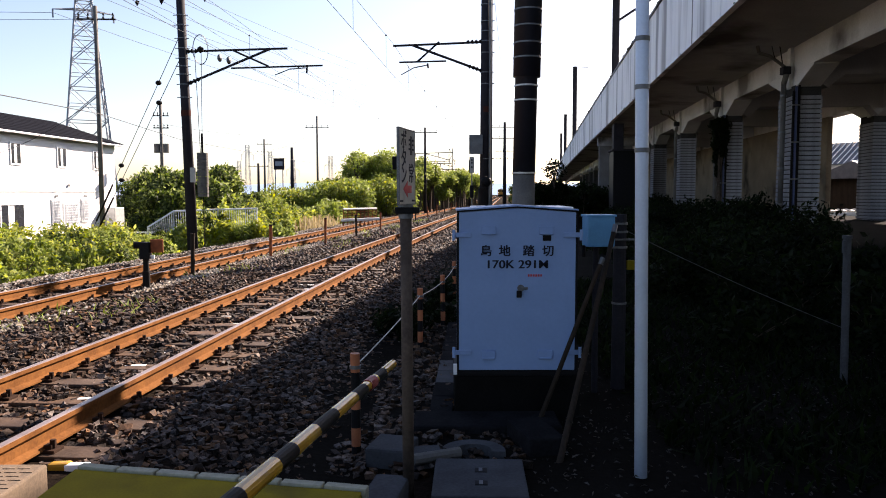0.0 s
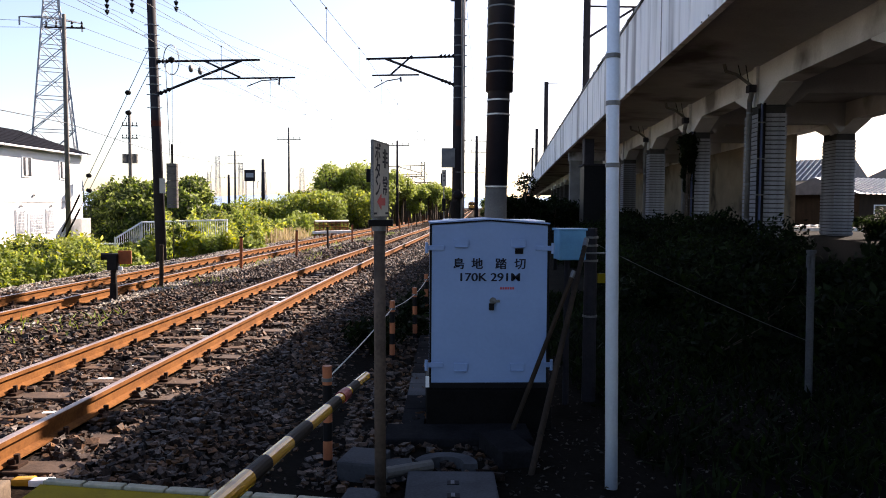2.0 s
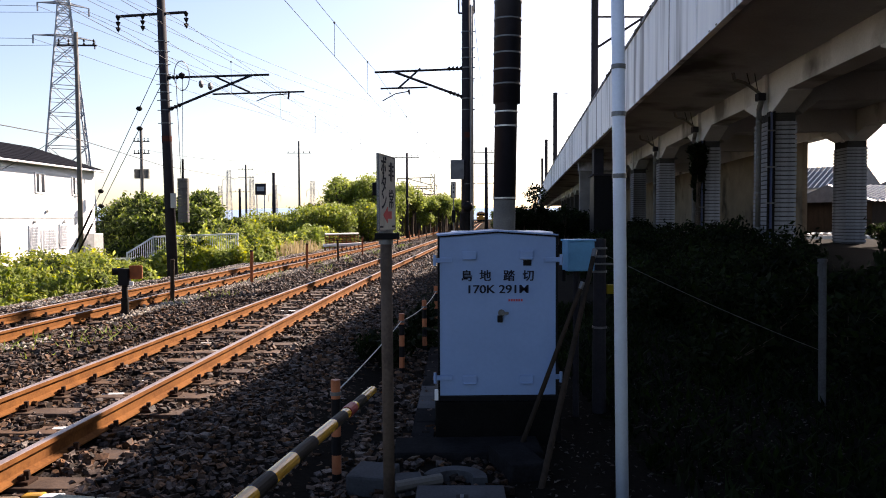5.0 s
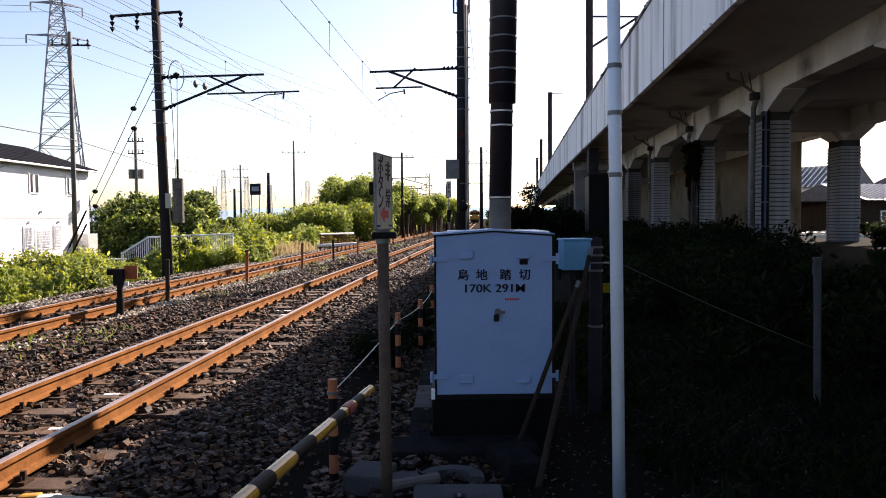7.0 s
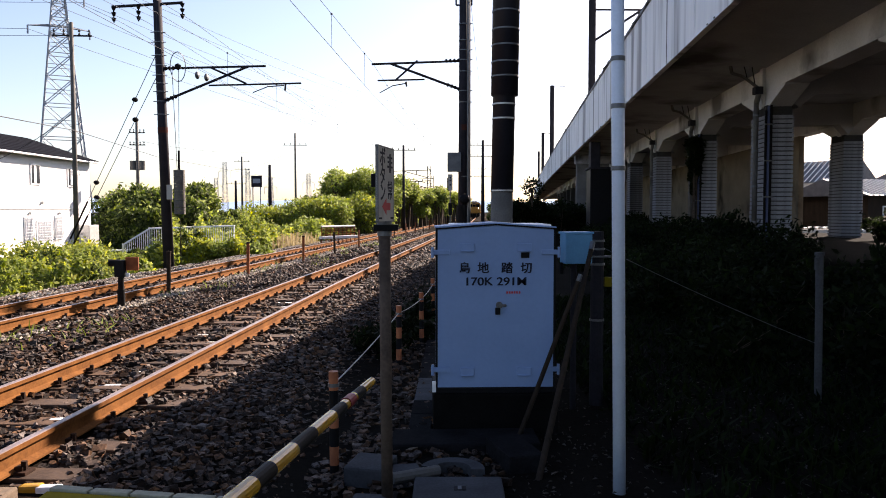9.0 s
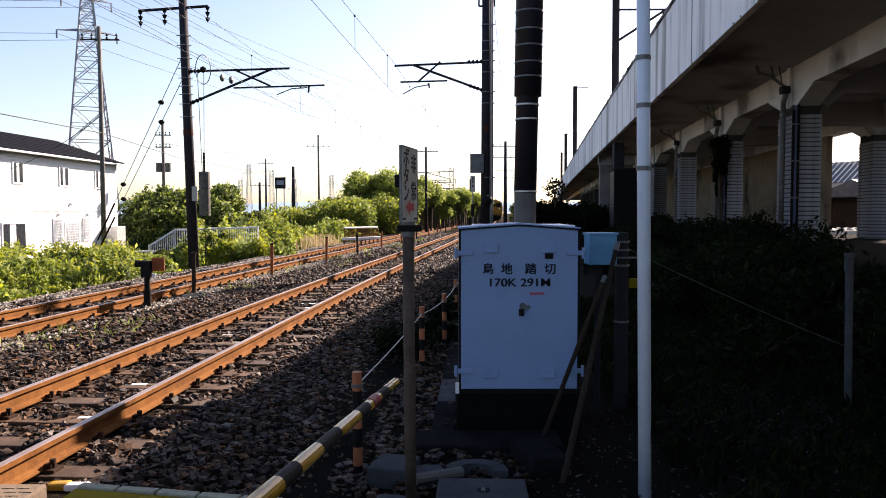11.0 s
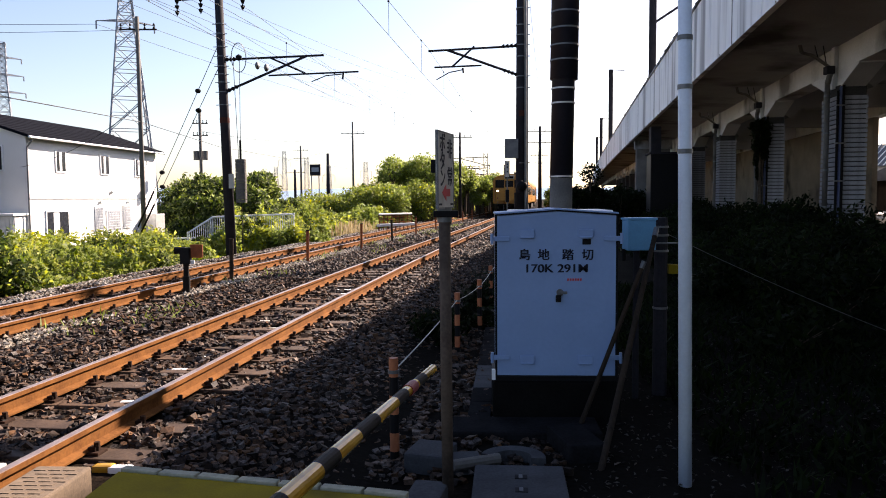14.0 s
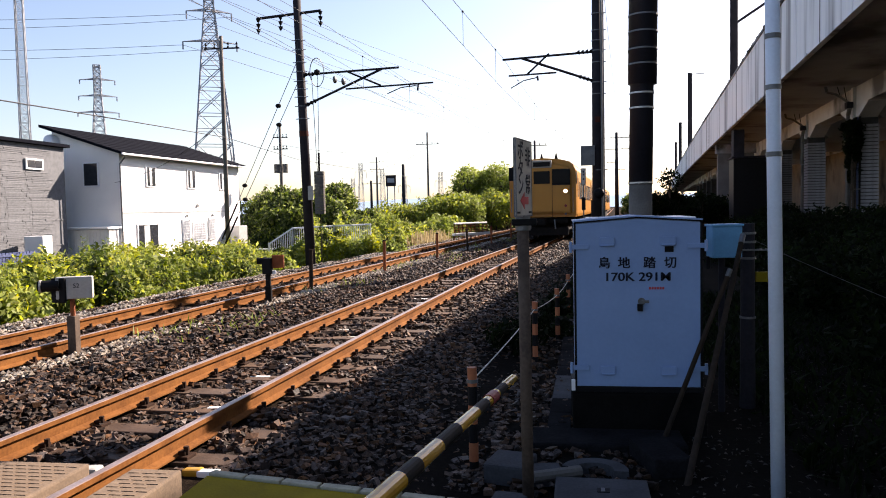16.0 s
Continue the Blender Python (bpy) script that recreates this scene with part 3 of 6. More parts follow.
def barrier_arm():
    d = Vector((0.1963, 1, 0)).normalized()
    tip = Vector((-0.24, 3.6, 0.705))
    m = Matrix.Translation(tip) @ Matrix.Rotation(-math.atan(0.1963), 4, "Z")
    ba = thing("crossing_barrier", "lowered black and yellow striped level crossing barrier arm", "barrier", m)
    s, k = 0.0, 0
    lens = (0.18, 0.13, 0.17, 0.14, 0.24, 0.2, 0.2, 0.14, 0.24) + (0.22,) * 16
    for k, ln in enumerate(lens):
        r = 0.021 + s * 0.0055
        mt = M_YEL if k % 2 == 0 else M_BLACK
        part("arm_stripe", tube(B(), (0, -s - ln, 0), (0, -s, 0), r + ln * 0.0055, r, 16), mt, ba, "yellow stripe" if mt is M_YEL else "black stripe", smooth=False)
        if k == 2:
            part("reflector", tube(B(), (0, -s - 0.12, 0), (0, -s - 0.03, 0), r + 0.004, r + 0.004, 16), M_RED, ba, "red reflective band")
        s += ln
    bm = B()
    box(bm, -0.2, 0.2, -s - 0.45, -s, -0.73, 0.35, 0.03)
    part("machine_housing", bm, M_YEL, ba)
    part("end_cap", ball(B(), (0, 0.0, 0), 0.021, 2), M_STEEL, ba)


barrier_arm()


def text(body, size, m, material, parent, label="", font_x=1.0):
    cu = bpy.data.curves.new("lettering", "FONT")
    cu.body, cu.size, cu.extrude, cu.align_x, cu.align_y = body, size, 0.0008, "CENTER", "CENTER"
    cu.offset = size * 0.012 if ord(body[0]) > 255 else size * 0.002
    cu.materials.append(material)
    ob = new("lettering", cu)
    ob.parent = parent
    ob.matrix_basis = m @ Matrix.Diagonal((font_x, 1, 1, 1))
    return tagged(ob, label)


def equipment_cabinet():
    x0, x1, z0, z1, d = 0.13, 1.13, 0.02, 1.385, 0.62
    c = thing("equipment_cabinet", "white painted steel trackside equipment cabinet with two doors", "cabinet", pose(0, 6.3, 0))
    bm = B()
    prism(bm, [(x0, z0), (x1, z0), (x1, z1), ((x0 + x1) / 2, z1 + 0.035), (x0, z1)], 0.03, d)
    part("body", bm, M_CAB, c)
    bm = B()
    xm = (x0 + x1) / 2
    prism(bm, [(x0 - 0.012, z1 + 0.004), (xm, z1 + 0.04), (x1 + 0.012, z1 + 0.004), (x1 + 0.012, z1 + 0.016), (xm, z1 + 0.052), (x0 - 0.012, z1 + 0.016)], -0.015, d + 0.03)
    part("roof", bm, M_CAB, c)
    bm = B()
    prism(bm, [(x0 - 0.008, z1 - 0.008), (xm, z1 + 0.028), (x1 + 0.008, z1 - 0.008), (x1 + 0.008, z1 + 0.004), (xm, z1 + 0.04), (x0 - 0.008, z1 + 0.004)], -0.008, 0.03)
    box(bm, x0 - 0.01, x0 + 0.007, -0.002, 0.03, z0, z1)
    box(bm, x1 - 0.007, x1 + 0.01, -0.002, 0.03, z0, z1)
    part("seal", bm, M_BLACK, c, "black rubber seal round the doors")
    for k, (a, b) in enumerate(((x0 + 0.008, xm), (xm, x1 - 0.008))):
        bm = B()
        up = z1 + 0.026
        prism(bm, [(a, z0 + 0.012), (b, z0 + 0.012), (b, up if k == 0 else z1 - 0.012), (a, z1 - 0.012 if k == 0 else up)], 0.0, 0.028)
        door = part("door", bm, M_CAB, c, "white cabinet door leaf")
        for z in (0.185, 1.185):
            e = x0 if k == 0 else x1
            s = 1 if k == 0 else -1
            bm = B()
            box(bm, min(e - s * 0.05, e + s * 0.11), max(e - s * 0.05, e + s * 0.11), -0.016, 0.002, z - 0.02, z + 0.02, 0.004)
            tube(bm, (e - s * 0.035, -0.016, z - 0.045), (e - s * 0.035, -0.016, z + 0.045), 0.013, seg=8)
            part("hinge", bm, M_CAB, door)
            xx = a + 0.25 if k == 0 else b - 0.25
            zz = z + (0.04 if z > 1 else -0.02)
            bm = B()
            box(bm, xx - 0.06, xx + 0.06, -0.018, 0.002, zz - 0.035, zz + 0.035, 0.005)
            tube(bm, (xx - 0.05, -0.02, zz - 0.03), (xx + 0.05, -0.02, zz - 0.03), 0.008, seg=6)
            part("vent_cover", bm, M_CAB, door)
    bm = B()
    box(bm, 0.845, 0.915, -0.006, 0.004, 1.135, 1.182, 0.003)
    part("vent", bm, M_BLACK, c, "small black vent opening")
    bm = B()
    box(bm, 0.625, 0.668, -0.03, 0.002, 0.655, 0.715, 0.006)
    part("padlock", bm, M_BLACK, c)
    bm = B()
    tube(bm, (0.66, -0.014, 0.735), (0.66, 0.002, 0.735), 0.03, seg=14)
    box(bm, 0.66, 0.72, -0.02, -0.008, 0.722, 0.745, 0.004)
    part("latch", bm, M_STEEL, c)
    bm = B()
    box(bm, x0 - 0.03, x1 + 0.02, 0.0, d + 0.02, z0 - 0.04, z0 + 0.004, 0.005)
    part("base_frame", bm, M_BLACK, c)
    bm = B()
    box(bm, x0 - 0.04, x0 - 0.008, -0.004, 0.03, z0 - 0.03, z0 + 0.06, 0.004)
    part("foot_bracket", bm, M_WHITE, c)
    for s, cx in (("島", 0.365), ("地", 0.522), ("踏", 0.724), ("切", 0.888)):
        for i in (0, 1):
            text(s, 0.1, pose(cx + 0.0026 * i, -0.004 - 0.0012 * i, 1.045, 90), M_INK, c, "dark painted lettering")
    for i in (-1, 0, 1):  # three strokes of paint make the bold figures
        text("170K 291M", 0.098, pose(0.628 + 0.0026 * i, -0.004 - 0.0012 * i, 0.933 + 0.001 * i, 90), M_INK, c, "dark painted lettering", 1.16)
    for i in range(6):
        bm = B()
        box(bm, 0.72 + 0.021 * i, 0.735 + 0.021 * i, -0.003, 0.001, 0.832, 0.852)
        part("label_mark", bm, M_REDINK, c, "tiny red marking")
    bm = B()
    box(bm, x0 - 0.03, x1 + 0.04, 6.27, 6.3 + d + 0.08, -0.5, -0.022, 0.015)
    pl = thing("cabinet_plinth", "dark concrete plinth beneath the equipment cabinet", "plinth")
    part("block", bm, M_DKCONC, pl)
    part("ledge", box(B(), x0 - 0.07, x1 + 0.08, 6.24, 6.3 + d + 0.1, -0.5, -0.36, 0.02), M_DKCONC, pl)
    bm = B()
    box(bm, 0.35, 1.25, 7.5, 8.3, -0.5, 1.36, 0.01)
    box(bm, 0.3, 1.3, 7.45, 8.35, 1.36, 1.40, 0.01)
    tagged(part("rear_cabinet", bm, M_WHITE), "second pale equipment cabinet behind the first", "cabinet")


equipment_cabinet()


def post_things():
    p = thing("guard_pipe", "tall white painted conduit pipe with clamps", "pipe", pose(1.345, 4.96, -0.4))
    part("pipe", tube(B(), (0, 0, 0), (-0.075, 0, 5.2), 0.043, seg=20), M_PIPE, p, smooth=True)
    for z in (2.2, 2.61, 2.92, 3.5):
        part("clamp", tube(B(), (-z * 0.0144, 0, z), (-z * 0.0144, 0, z + 0.03), 0.048, seg=20), M_STEEL, p)
    part("conduit", tube(B(), (0.02, 0.12, 0), (0.0, 0.12, 5.2), 0.014, seg=10), M_PIPE, p)
    # support behind the pipe
    s = thing("emergency_sign", "white emergency button sign with red arrow on a pole", "sign", pose(-0.215, 4.62, -0.42))
    part("pole", tube(B(), (0, 0, 0), (-0.01, 0, 1.885), 0.036, seg=16), M_RUSTPOLE, s, "brownish grey pole", smooth=True)
    n = Matrix.Translation((-0.005, -0.0, 2.115)) @ Matrix.Rotation(radians(77), 4, "Z")
    bm = B()
    box(bm, -0.18, 0.18, -0.006, 0.006, -0.227, 0.227, 0.004)
    pl = part("plate", bm, M_SIGN, s, at=n)
    bm = B()
    for a in (-0.18, 0.174):
        box(bm, a, a + 0.006, -0.009, 0.009, -0.227, 0.227)
    box(bm, -0.18, 0.18, -0.009, 0.009, -0.232, -0.224)
    box(bm, -0.18, 0.18, -0.009, 0.009, 0.224, 0.232)
    part("rim", bm, M_STEEL, pl)
    for ch, x, z in (("非", 0.085, 0.125), ("常", 0.085, -0.045), ("ボ", -0.08, 0.155), ("タ", -0.08, 0.045), ("ン", -0.08, -0.055)):
        text(ch, 0.125, pose(x, -0.008, z, 90), M_INK, pl, "dark lettering")
    bm = B()
    prism(bm, [(-0.09, -0.135), (0.0, -0.085), (0.0, -0.112), (0.09, -0.112), (0.09, -0.158), (0.0, -0.158), (0.0, -0.185)], -0.0085, -0.004)
    part("arrow", bm, M_REDINK, pl, "red arrow")
    for a in (-0.13, 0.13):
        part("marking", box(B(), a - 0.03, a + 0.03, -0.009, -0.004, -0.212, -0.200), M_INK, pl)
    bm = B()
    box(bm, -0.075, 0.075, -0.05, 0.05, 1.83, 1.87, 0.006)
    part("bracket", bm, M_BLACK, s)
    part("clamp", box(B(), -0.09, -0.025, -0.03, 0.03, 2.10, 2.18, 0.006), M_BLACK, s)
    part("socket", tube(B(), (-0.01, 0, 1.80), (-0.01, 0, 1.89), 0.045, seg=16), M_STEEL, s)


post_things()


def train():
    """Yellow electric multiple-unit: cars that follow the near track."""
    cars = []
    for k in range(3):
        c = thing("train_car", "plain yellow electric train car" if k else "yellow electric train leading car with lit headlamps", "train car", group="train cars")
        L, W = 19.6, 1.49
        side = [(-W + 0.04, 1.06), (-W, 1.2), (-W, 2.7), (-W + 0.03, 3.14), (-W + 0.12, 3.36), (-W + 0.32, 3.52), (-0.7, 3.64), (0, 3.7), (0.7, 3.64), (W - 0.32, 3.52), (W - 0.12, 3.36), (W - 0.03, 3.14), (W, 2.7), (W, 1.2), (W - 0.04, 1.06)]
        bm = B()
        prism(bm, side, 0.42 if k == 0 else 0, L)
        part("body", bm, M_TRAIN, c, "yellow car body")
        bm = B()
        prism(bm, [(-W + 0.3, 3.53), (-0.7, 3.655), (0, 3.715), (0.7, 3.655), (W - 0.3, 3.53)], 0.62 if k == 0 else 0.1, L - 0.1)
        part("roof", bm, M_TGREY, c)
        if k == 0:
            # rounded front, three windows and the middle door
            bm = B()
            prism(bm, [(x * 0.995, z if z < 3 else z - 0.02) for x, z in side], 0, 0.5)
            bmesh.ops.bevel(bm, geom=[e for e in bm.edges if all(abs(v.co.y) < 1e-4 for v in e.verts)], offset=0.26, segments=5, affect="EDGES")
            part("cab_front", bm, M_TRAIN, c, "rounded yellow cab front")
            for a, b, z0, z1 in ((-1.2, -0.5, 2.52, 3.13), (0.5, 1.2, 2.52, 3.13), (-0.36, 0.36, 2.54, 3.1)):
                bm = B()
                box(bm, a - 0.05, b + 0.05, -0.012, 0.03, z0 - 0.05, z1 + 0.05, 0.01)
                fr = part("windscreen_surround", bm, M_BLACK if abs(a) > 0.4 else M_TRAIN, c)
                bm = B()
                box(bm, a, b, -0.022, 0.0, z0, z1, 0.01)
                part("windscreen", bm, M_TGLASS, fr)
            bm = B()
            box(bm, -0.465, -0.45, -0.016, 0.01, 1.05, 3.1)
            box(bm, 0.45, 0.465, -0.016, 0.01, 1.05, 3.1)
            part("door_seam", bm, M_UNDER, c)
            bm = B()
            box(bm, -0.44, 0.44, -0.03, 0.35, 3.24, 3.58, 0.04)
            sg = part("destination_box", bm, M_TGREY, c, "cream destination box")
            bm = B()
            box(bm, -0.37, 0.37, -0.04, -0.02, 3.3, 3.5, 0.01)
            part("destination_blind", bm, M_TGLASS, sg)
            for s in (-1, 1):
                hl = part("lamp_ring", tube(B(), (s * 1.04, 0.05, 2.2), (s * 1.04, -0.05, 2.2), 0.13, seg=18), M_TRAIN, c)
                part("headlamp", tube(B(), (s * 1.04, 0.0, 2.2), (s * 1.04, -0.06, 2.2), 0.072, seg=18), M_LAMP, hl, "lit white headlamp")
                part("tail_lamp", tube(B(), (s * 1.04, 0.0, 1.56), (s * 1.04, -0.03, 1.56), 0.06, seg=12), M_RED, c)
                bm = B()
                tube(bm, (s * 0.35, 3.2, 3.6), (s * 0.35, 3.2, 3.8), 0.06, 0.05, seg=8)
                tube(bm, (s * 0.35, 3.2, 3.8), (s * 0.35, 3.2, 4.1), 0.09, 0.02, seg=10)
                part("horn", bm, M_UNDER, c)
            for s in (-1, 1):
                part("corner_window", box(B(), s * 1.494 - 0.01, s * 1.494 + 0.01, 0.3, 0.62, 2.52, 3.1, 0.008), M_TGLASS, c)
                part("handrail", tube(B(), (s * 1.36, -0.02, 1.3), (s * 1.36, -0.02, 2.35), 0.018, seg=6), M_STEEL, c)
                part("step_light", tube(B(), (s * 1.04, 0.02, 1.2), (s * 1.04, -0.03, 1.2), 0.05, seg=10), M_STEEL, c)
            bm = B()
            box(bm, -1.15, 1.15, 0.1, 0.2, 0.25, 0.62, 0.02)
            part("snow_plough", bm, M_UNDER, c)
            bm = B()
            box(bm, -0.16, 0.16, -0.35, 0.3, 0.72, 1.0, 0.03)
            part("coupler", bm, M_UNDER, c)
            bm = B()
            tube(bm, (-0.5, -0.05, 0.95), (-0.5, -0.16, 0.55), 0.03, seg=6)
            tube(bm, (0.55, -0.05, 0.95), (0.6, -0.16, 0.55), 0.03, seg=6)
            part("brake_hose", bm, M_STEEL, c)
        for s in (-1, 1):
            for y in (1.0, 5.3, 13.0, 17.6):
                bm = B()
                box(bm, s * W - 0.008, s * W + 0.008, y, y + (0.75 if y < 2 else 1.25), 1.1, 2.95)
                part("side_door", bm, M_TRAIN, c)
                bm = B()
                box(bm, s * W - 0.014, s * W + 0.014, y + 0.15, y + (0.6 if y < 2 else 1.1), 1.95, 2.8)
                part("side_window", bm, M_TGLASS, c)
            for y in (2.4, 3.8, 7.0, 8.5, 10.0, 11.5, 14.7, 16.2):
                bm = B()
                box(bm, s * W - 0.012, s * W + 0.012, y, y + 1.1, 1.85, 2.65, 0.008)
                part("side_window", bm, M_TGLASS, c)
        for y in (6.0, 10.5, 15.5):
            bm = B()
            box(bm, -0.6, 0.6, y - 0.8, y + 0.8, 3.6, 3.9, 0.06)
            part("roof_ventilator", bm, M_TGREY, c)
        bm = B()
        box(bm, -1.3, 1.3, 5.2, 14.4, 0.35, 0.98, 0.05)
        box(bm, -1.1, 1.1, 0.4, L - 0.3, 0.8, 0.99)
        part("underframe", bm, M_UNDER, c)
        for y in (2.9, 16.7):
            bm = B()
            box(bm, -1.0, 1.0, y - 1.3, y + 1.3, 0.42, 0.8, 0.05)
            bg = part("bogie", bm, M_UNDER, c)
            for dy in (-1.05, 1.05):
                bm = B()
                tube(bm, (-0.6, y + dy, 0.43), (-0.5, y + dy, 0.43), 0.43, seg=24)
                tube(bm, (0.5, y + dy, 0.43), (0.6, y + dy, 0.43), 0.43, seg=24)
                tube(bm, (-0.5, y + dy, 0.43), (0.5, y + dy, 0.43), 0.08, seg=10)
                part("wheelset", bm, M_UNDER, bg)
        cars.append(c)
    return cars


TRAIN = train()


def train_front(t):
    return 33.6 + 21.3 * max(0.0, 15.6 - t)


def motions():
    for k, c in enumerate(TRAIN):
        rows = []
        for t in (0, 2, 4, 6, 8, 10, 11, 12, 13, 14, 15, 15.4, 15.6, 16):
            y = train_front(t) + 20.0 * k * math.cos(0.097)
            y2 = y + 16
            x, x2 = track_x(y + 3, NEAR_C), track_x(y2, NEAR_C)
            turn = math.atan2(x2 - x, 13.0)
            rows.append((float(t), pose(x + 0.2 - 3 * math.tan(turn), y, 0, 0, 0, -math.degrees(turn))))
        walk(c, rows)


# ---- masts, poles and wires ----
def bands(parent, x, y, zs, r, material):
    for z in zs:
        part("band", tube(B(), (x, y, z), (x, y, z + 0.025), r, seg=14), material, parent)


def insulator(bm, a, b, r=0.05, n=3):
    a, b = Vector(a), Vector(b)
    for i in range(n):
        p, q = a.lerp(b, (i + 0.15) / n), a.lerp(b, (i + 0.75) / n)
        tube(bm, p, q, r, r * 0.5, seg=10)
    return tube(bm, a, b, r * 0.25, seg=6)


def mast_left():
    X, Y = -7.82, 23.5
    m = thing("catenary_mast", "dark tapered catenary mast with bracket arm beside the far track", "catenary mast", pose(X, Y, -0.6), group="catenary masts")
    L = lambda x, z: (x - X, 0, z + 0.6)
    part("pole", tube(B(), (-0.05, 0, 0), (-0.27, 0, 9.05), 0.165, 0.125, 18), M_POLE, m, smooth=True)
    part("red_band", tube(B(), (-0.16, 0, 4.55), (-0.165, 0, 4.72), 0.153, seg=18), M_OLDRED, m, "faded red band")
    for z in (5.1, 5.5, 5.8, 6.05, 6.3, 6.6, 6.9, 7.3, 7.6):
        x = -0.05 - 0.22 * z / 9.05
        bm = B()
        tube(bm, (x, 0, z), (x, 0, z + 0.03), 0.158 - z * 0.002, seg=14)
        tube(bm, (x - 0.24, -0.02, z + 0.015), (x + 0.22, -0.02, z + 0.015), 0.013, seg=6)
        part("step_band", bm, M_STEEL, m)
    bm = B()
    tube(bm, L(-9.45, 7.78), L(-7.3, 7.92), 0.045, seg=8)
    part("crossarm", bm, M_POLE, m)
    for x in (-9.4, -8.65, -7.32):
        bm = B()
        insulator(bm, L(x, 7.8 + (x + 9.4) * 0.06), L(x, 7.3 + (x + 9.4) * 0.06), 0.075, 3)
        part("insulator", bm, M_UNDER, m)
    bm = B()
    tube(bm, L(-8.0, 5.92), L(-4.8, 6.01), 0.035, seg=8)
    part("bracket_top", bm, M_POLE, m)
    part("bracket_stay", tube(B(), L(-7.95, 4.92), L(-5.35, 5.99), 0.04, seg=8), M_POLE, m)
    part("bracket_strut", tube(B(), L(-6.5, 5.96), L(-5.4, 5.47), 0.03, seg=8), M_POLE, m)
    part("registration_pipe", tube(B(), L(-6.55, 5.41), L(-3.72, 5.49), 0.028, seg=8), M_POLE, m)
    bm = B()
    tube(bm, L(-4.2, 5.46), L(-4.22, 5.26), 0.03, seg=6)
    tube(bm, L(-4.25, 5.42), L(-4.75, 5.38), 0.018, seg=6)
    tube(bm, L(-4.75, 5.38), L(-5.2, 5.2), 0.016, seg=6)
    part("steady_arm", bm, M_POLE, m)
    for p, q in (((-8.0, 5.92), (-7.55, 5.935)), ((-7.95, 4.92), (-7.5, 5.1))):
        part("bracket_insulator", insulator(B(), L(*p), L(*q), 0.075, 4), M_UNDER, m)
    bm = B()
    rings = []
    for i in range(24):
        a = 2 * math.pi * i / 24
        rings.append([bm.verts.new((0.38 + (0.2 + 0.014 * math.cos(q)) * math.cos(a), -0.15 + 0.1 * math.cos(a) + 0.02 * math.sin(q), 6.55 + (0.45 + 0.014 * math.cos(q)) * math.sin(a))) for q in (0, 1.571, 3.142, 4.712)])
    for i in range(24):
        r, t = rings[i], rings[(i + 1) % 24]
        for k in range(4):
            bm.faces.new((r[k], r[(k + 1) % 4], t[(k + 1) % 4], t[k]))
    part("tension_wheel", bm, M_STEEL, m)
    bm = B()
    ball(bm, (0.38, -0.15, 6.55), 0.11, 1)
    part("wheel_hub", bm, M_UNDER, m)
    for x in (-6.62, -6.9):
        part("glass_insulator", ball(B(), L(x, 5.72 + (x + 6.9) * -0.25), 0.12, 2, (0.6, 1, 1)), M_STEEL, m)
    part("tension_rope", tube(B(), (0.4, -0.15, 6.5), (0.36, -0.15, 3.4), 0.01, seg=5), M_WIRE, m)
    for i in range(13):
        part("tension_weight", tube(B(), (0.36, -0.15, 2.05 + 0.105 * i), (0.36, -0.15, 2.145 + 0.105 * i), 0.17, seg=18), M_POLEC, m, "round grey tension weight")
    part("tension_rope", tube(B(), (0.2, -0.15, 6.5), (0.3, -0.15, 3.4), 0.01, seg=5), M_WIRE, m)
    part("weight_hanger", tube(B(), (0.36, -0.15, 3.4), (0.36, -0.15, 4.0), 0.035, seg=6), M_UNDER, m)
    part("weight_rod", tube(B(), (0.36, -0.15, 0.2), (0.36, -0.15, 2.1), 0.012, seg=6), M_UNDER, m)
    bm = B()
    box(bm, -0.02, 0.14, -0.2, -0.14, 2.5, 2.95)
    part("plate", bm, M_SIGN, m, "small white number plate")
    for z, zz in ((6.5, 0.9), (5.8, 0.5)):
        a, b = Vector((X - 0.25, Y, z)), Vector((-14.0, 29.4, zz - 1.2))
        g = wire("guy_wire", [a, b], 0.012, label="steel guy wire with dark insulator and sleeve", cat="guy wire")
        for f in (0.2, 0.58):
            q = a.lerp(b, f)
            part("insulator", ball(B(), q, 0.1, 2, (1, 1, 0.8)), M_UNDER, g)
        q, q2 = a.lerp(b, 0.68), a.lerp(b, 0.88)
        part("sleeve", tube(B(), q, q2, 0.034, seg=8), M_UNDER, g)


mast_left()


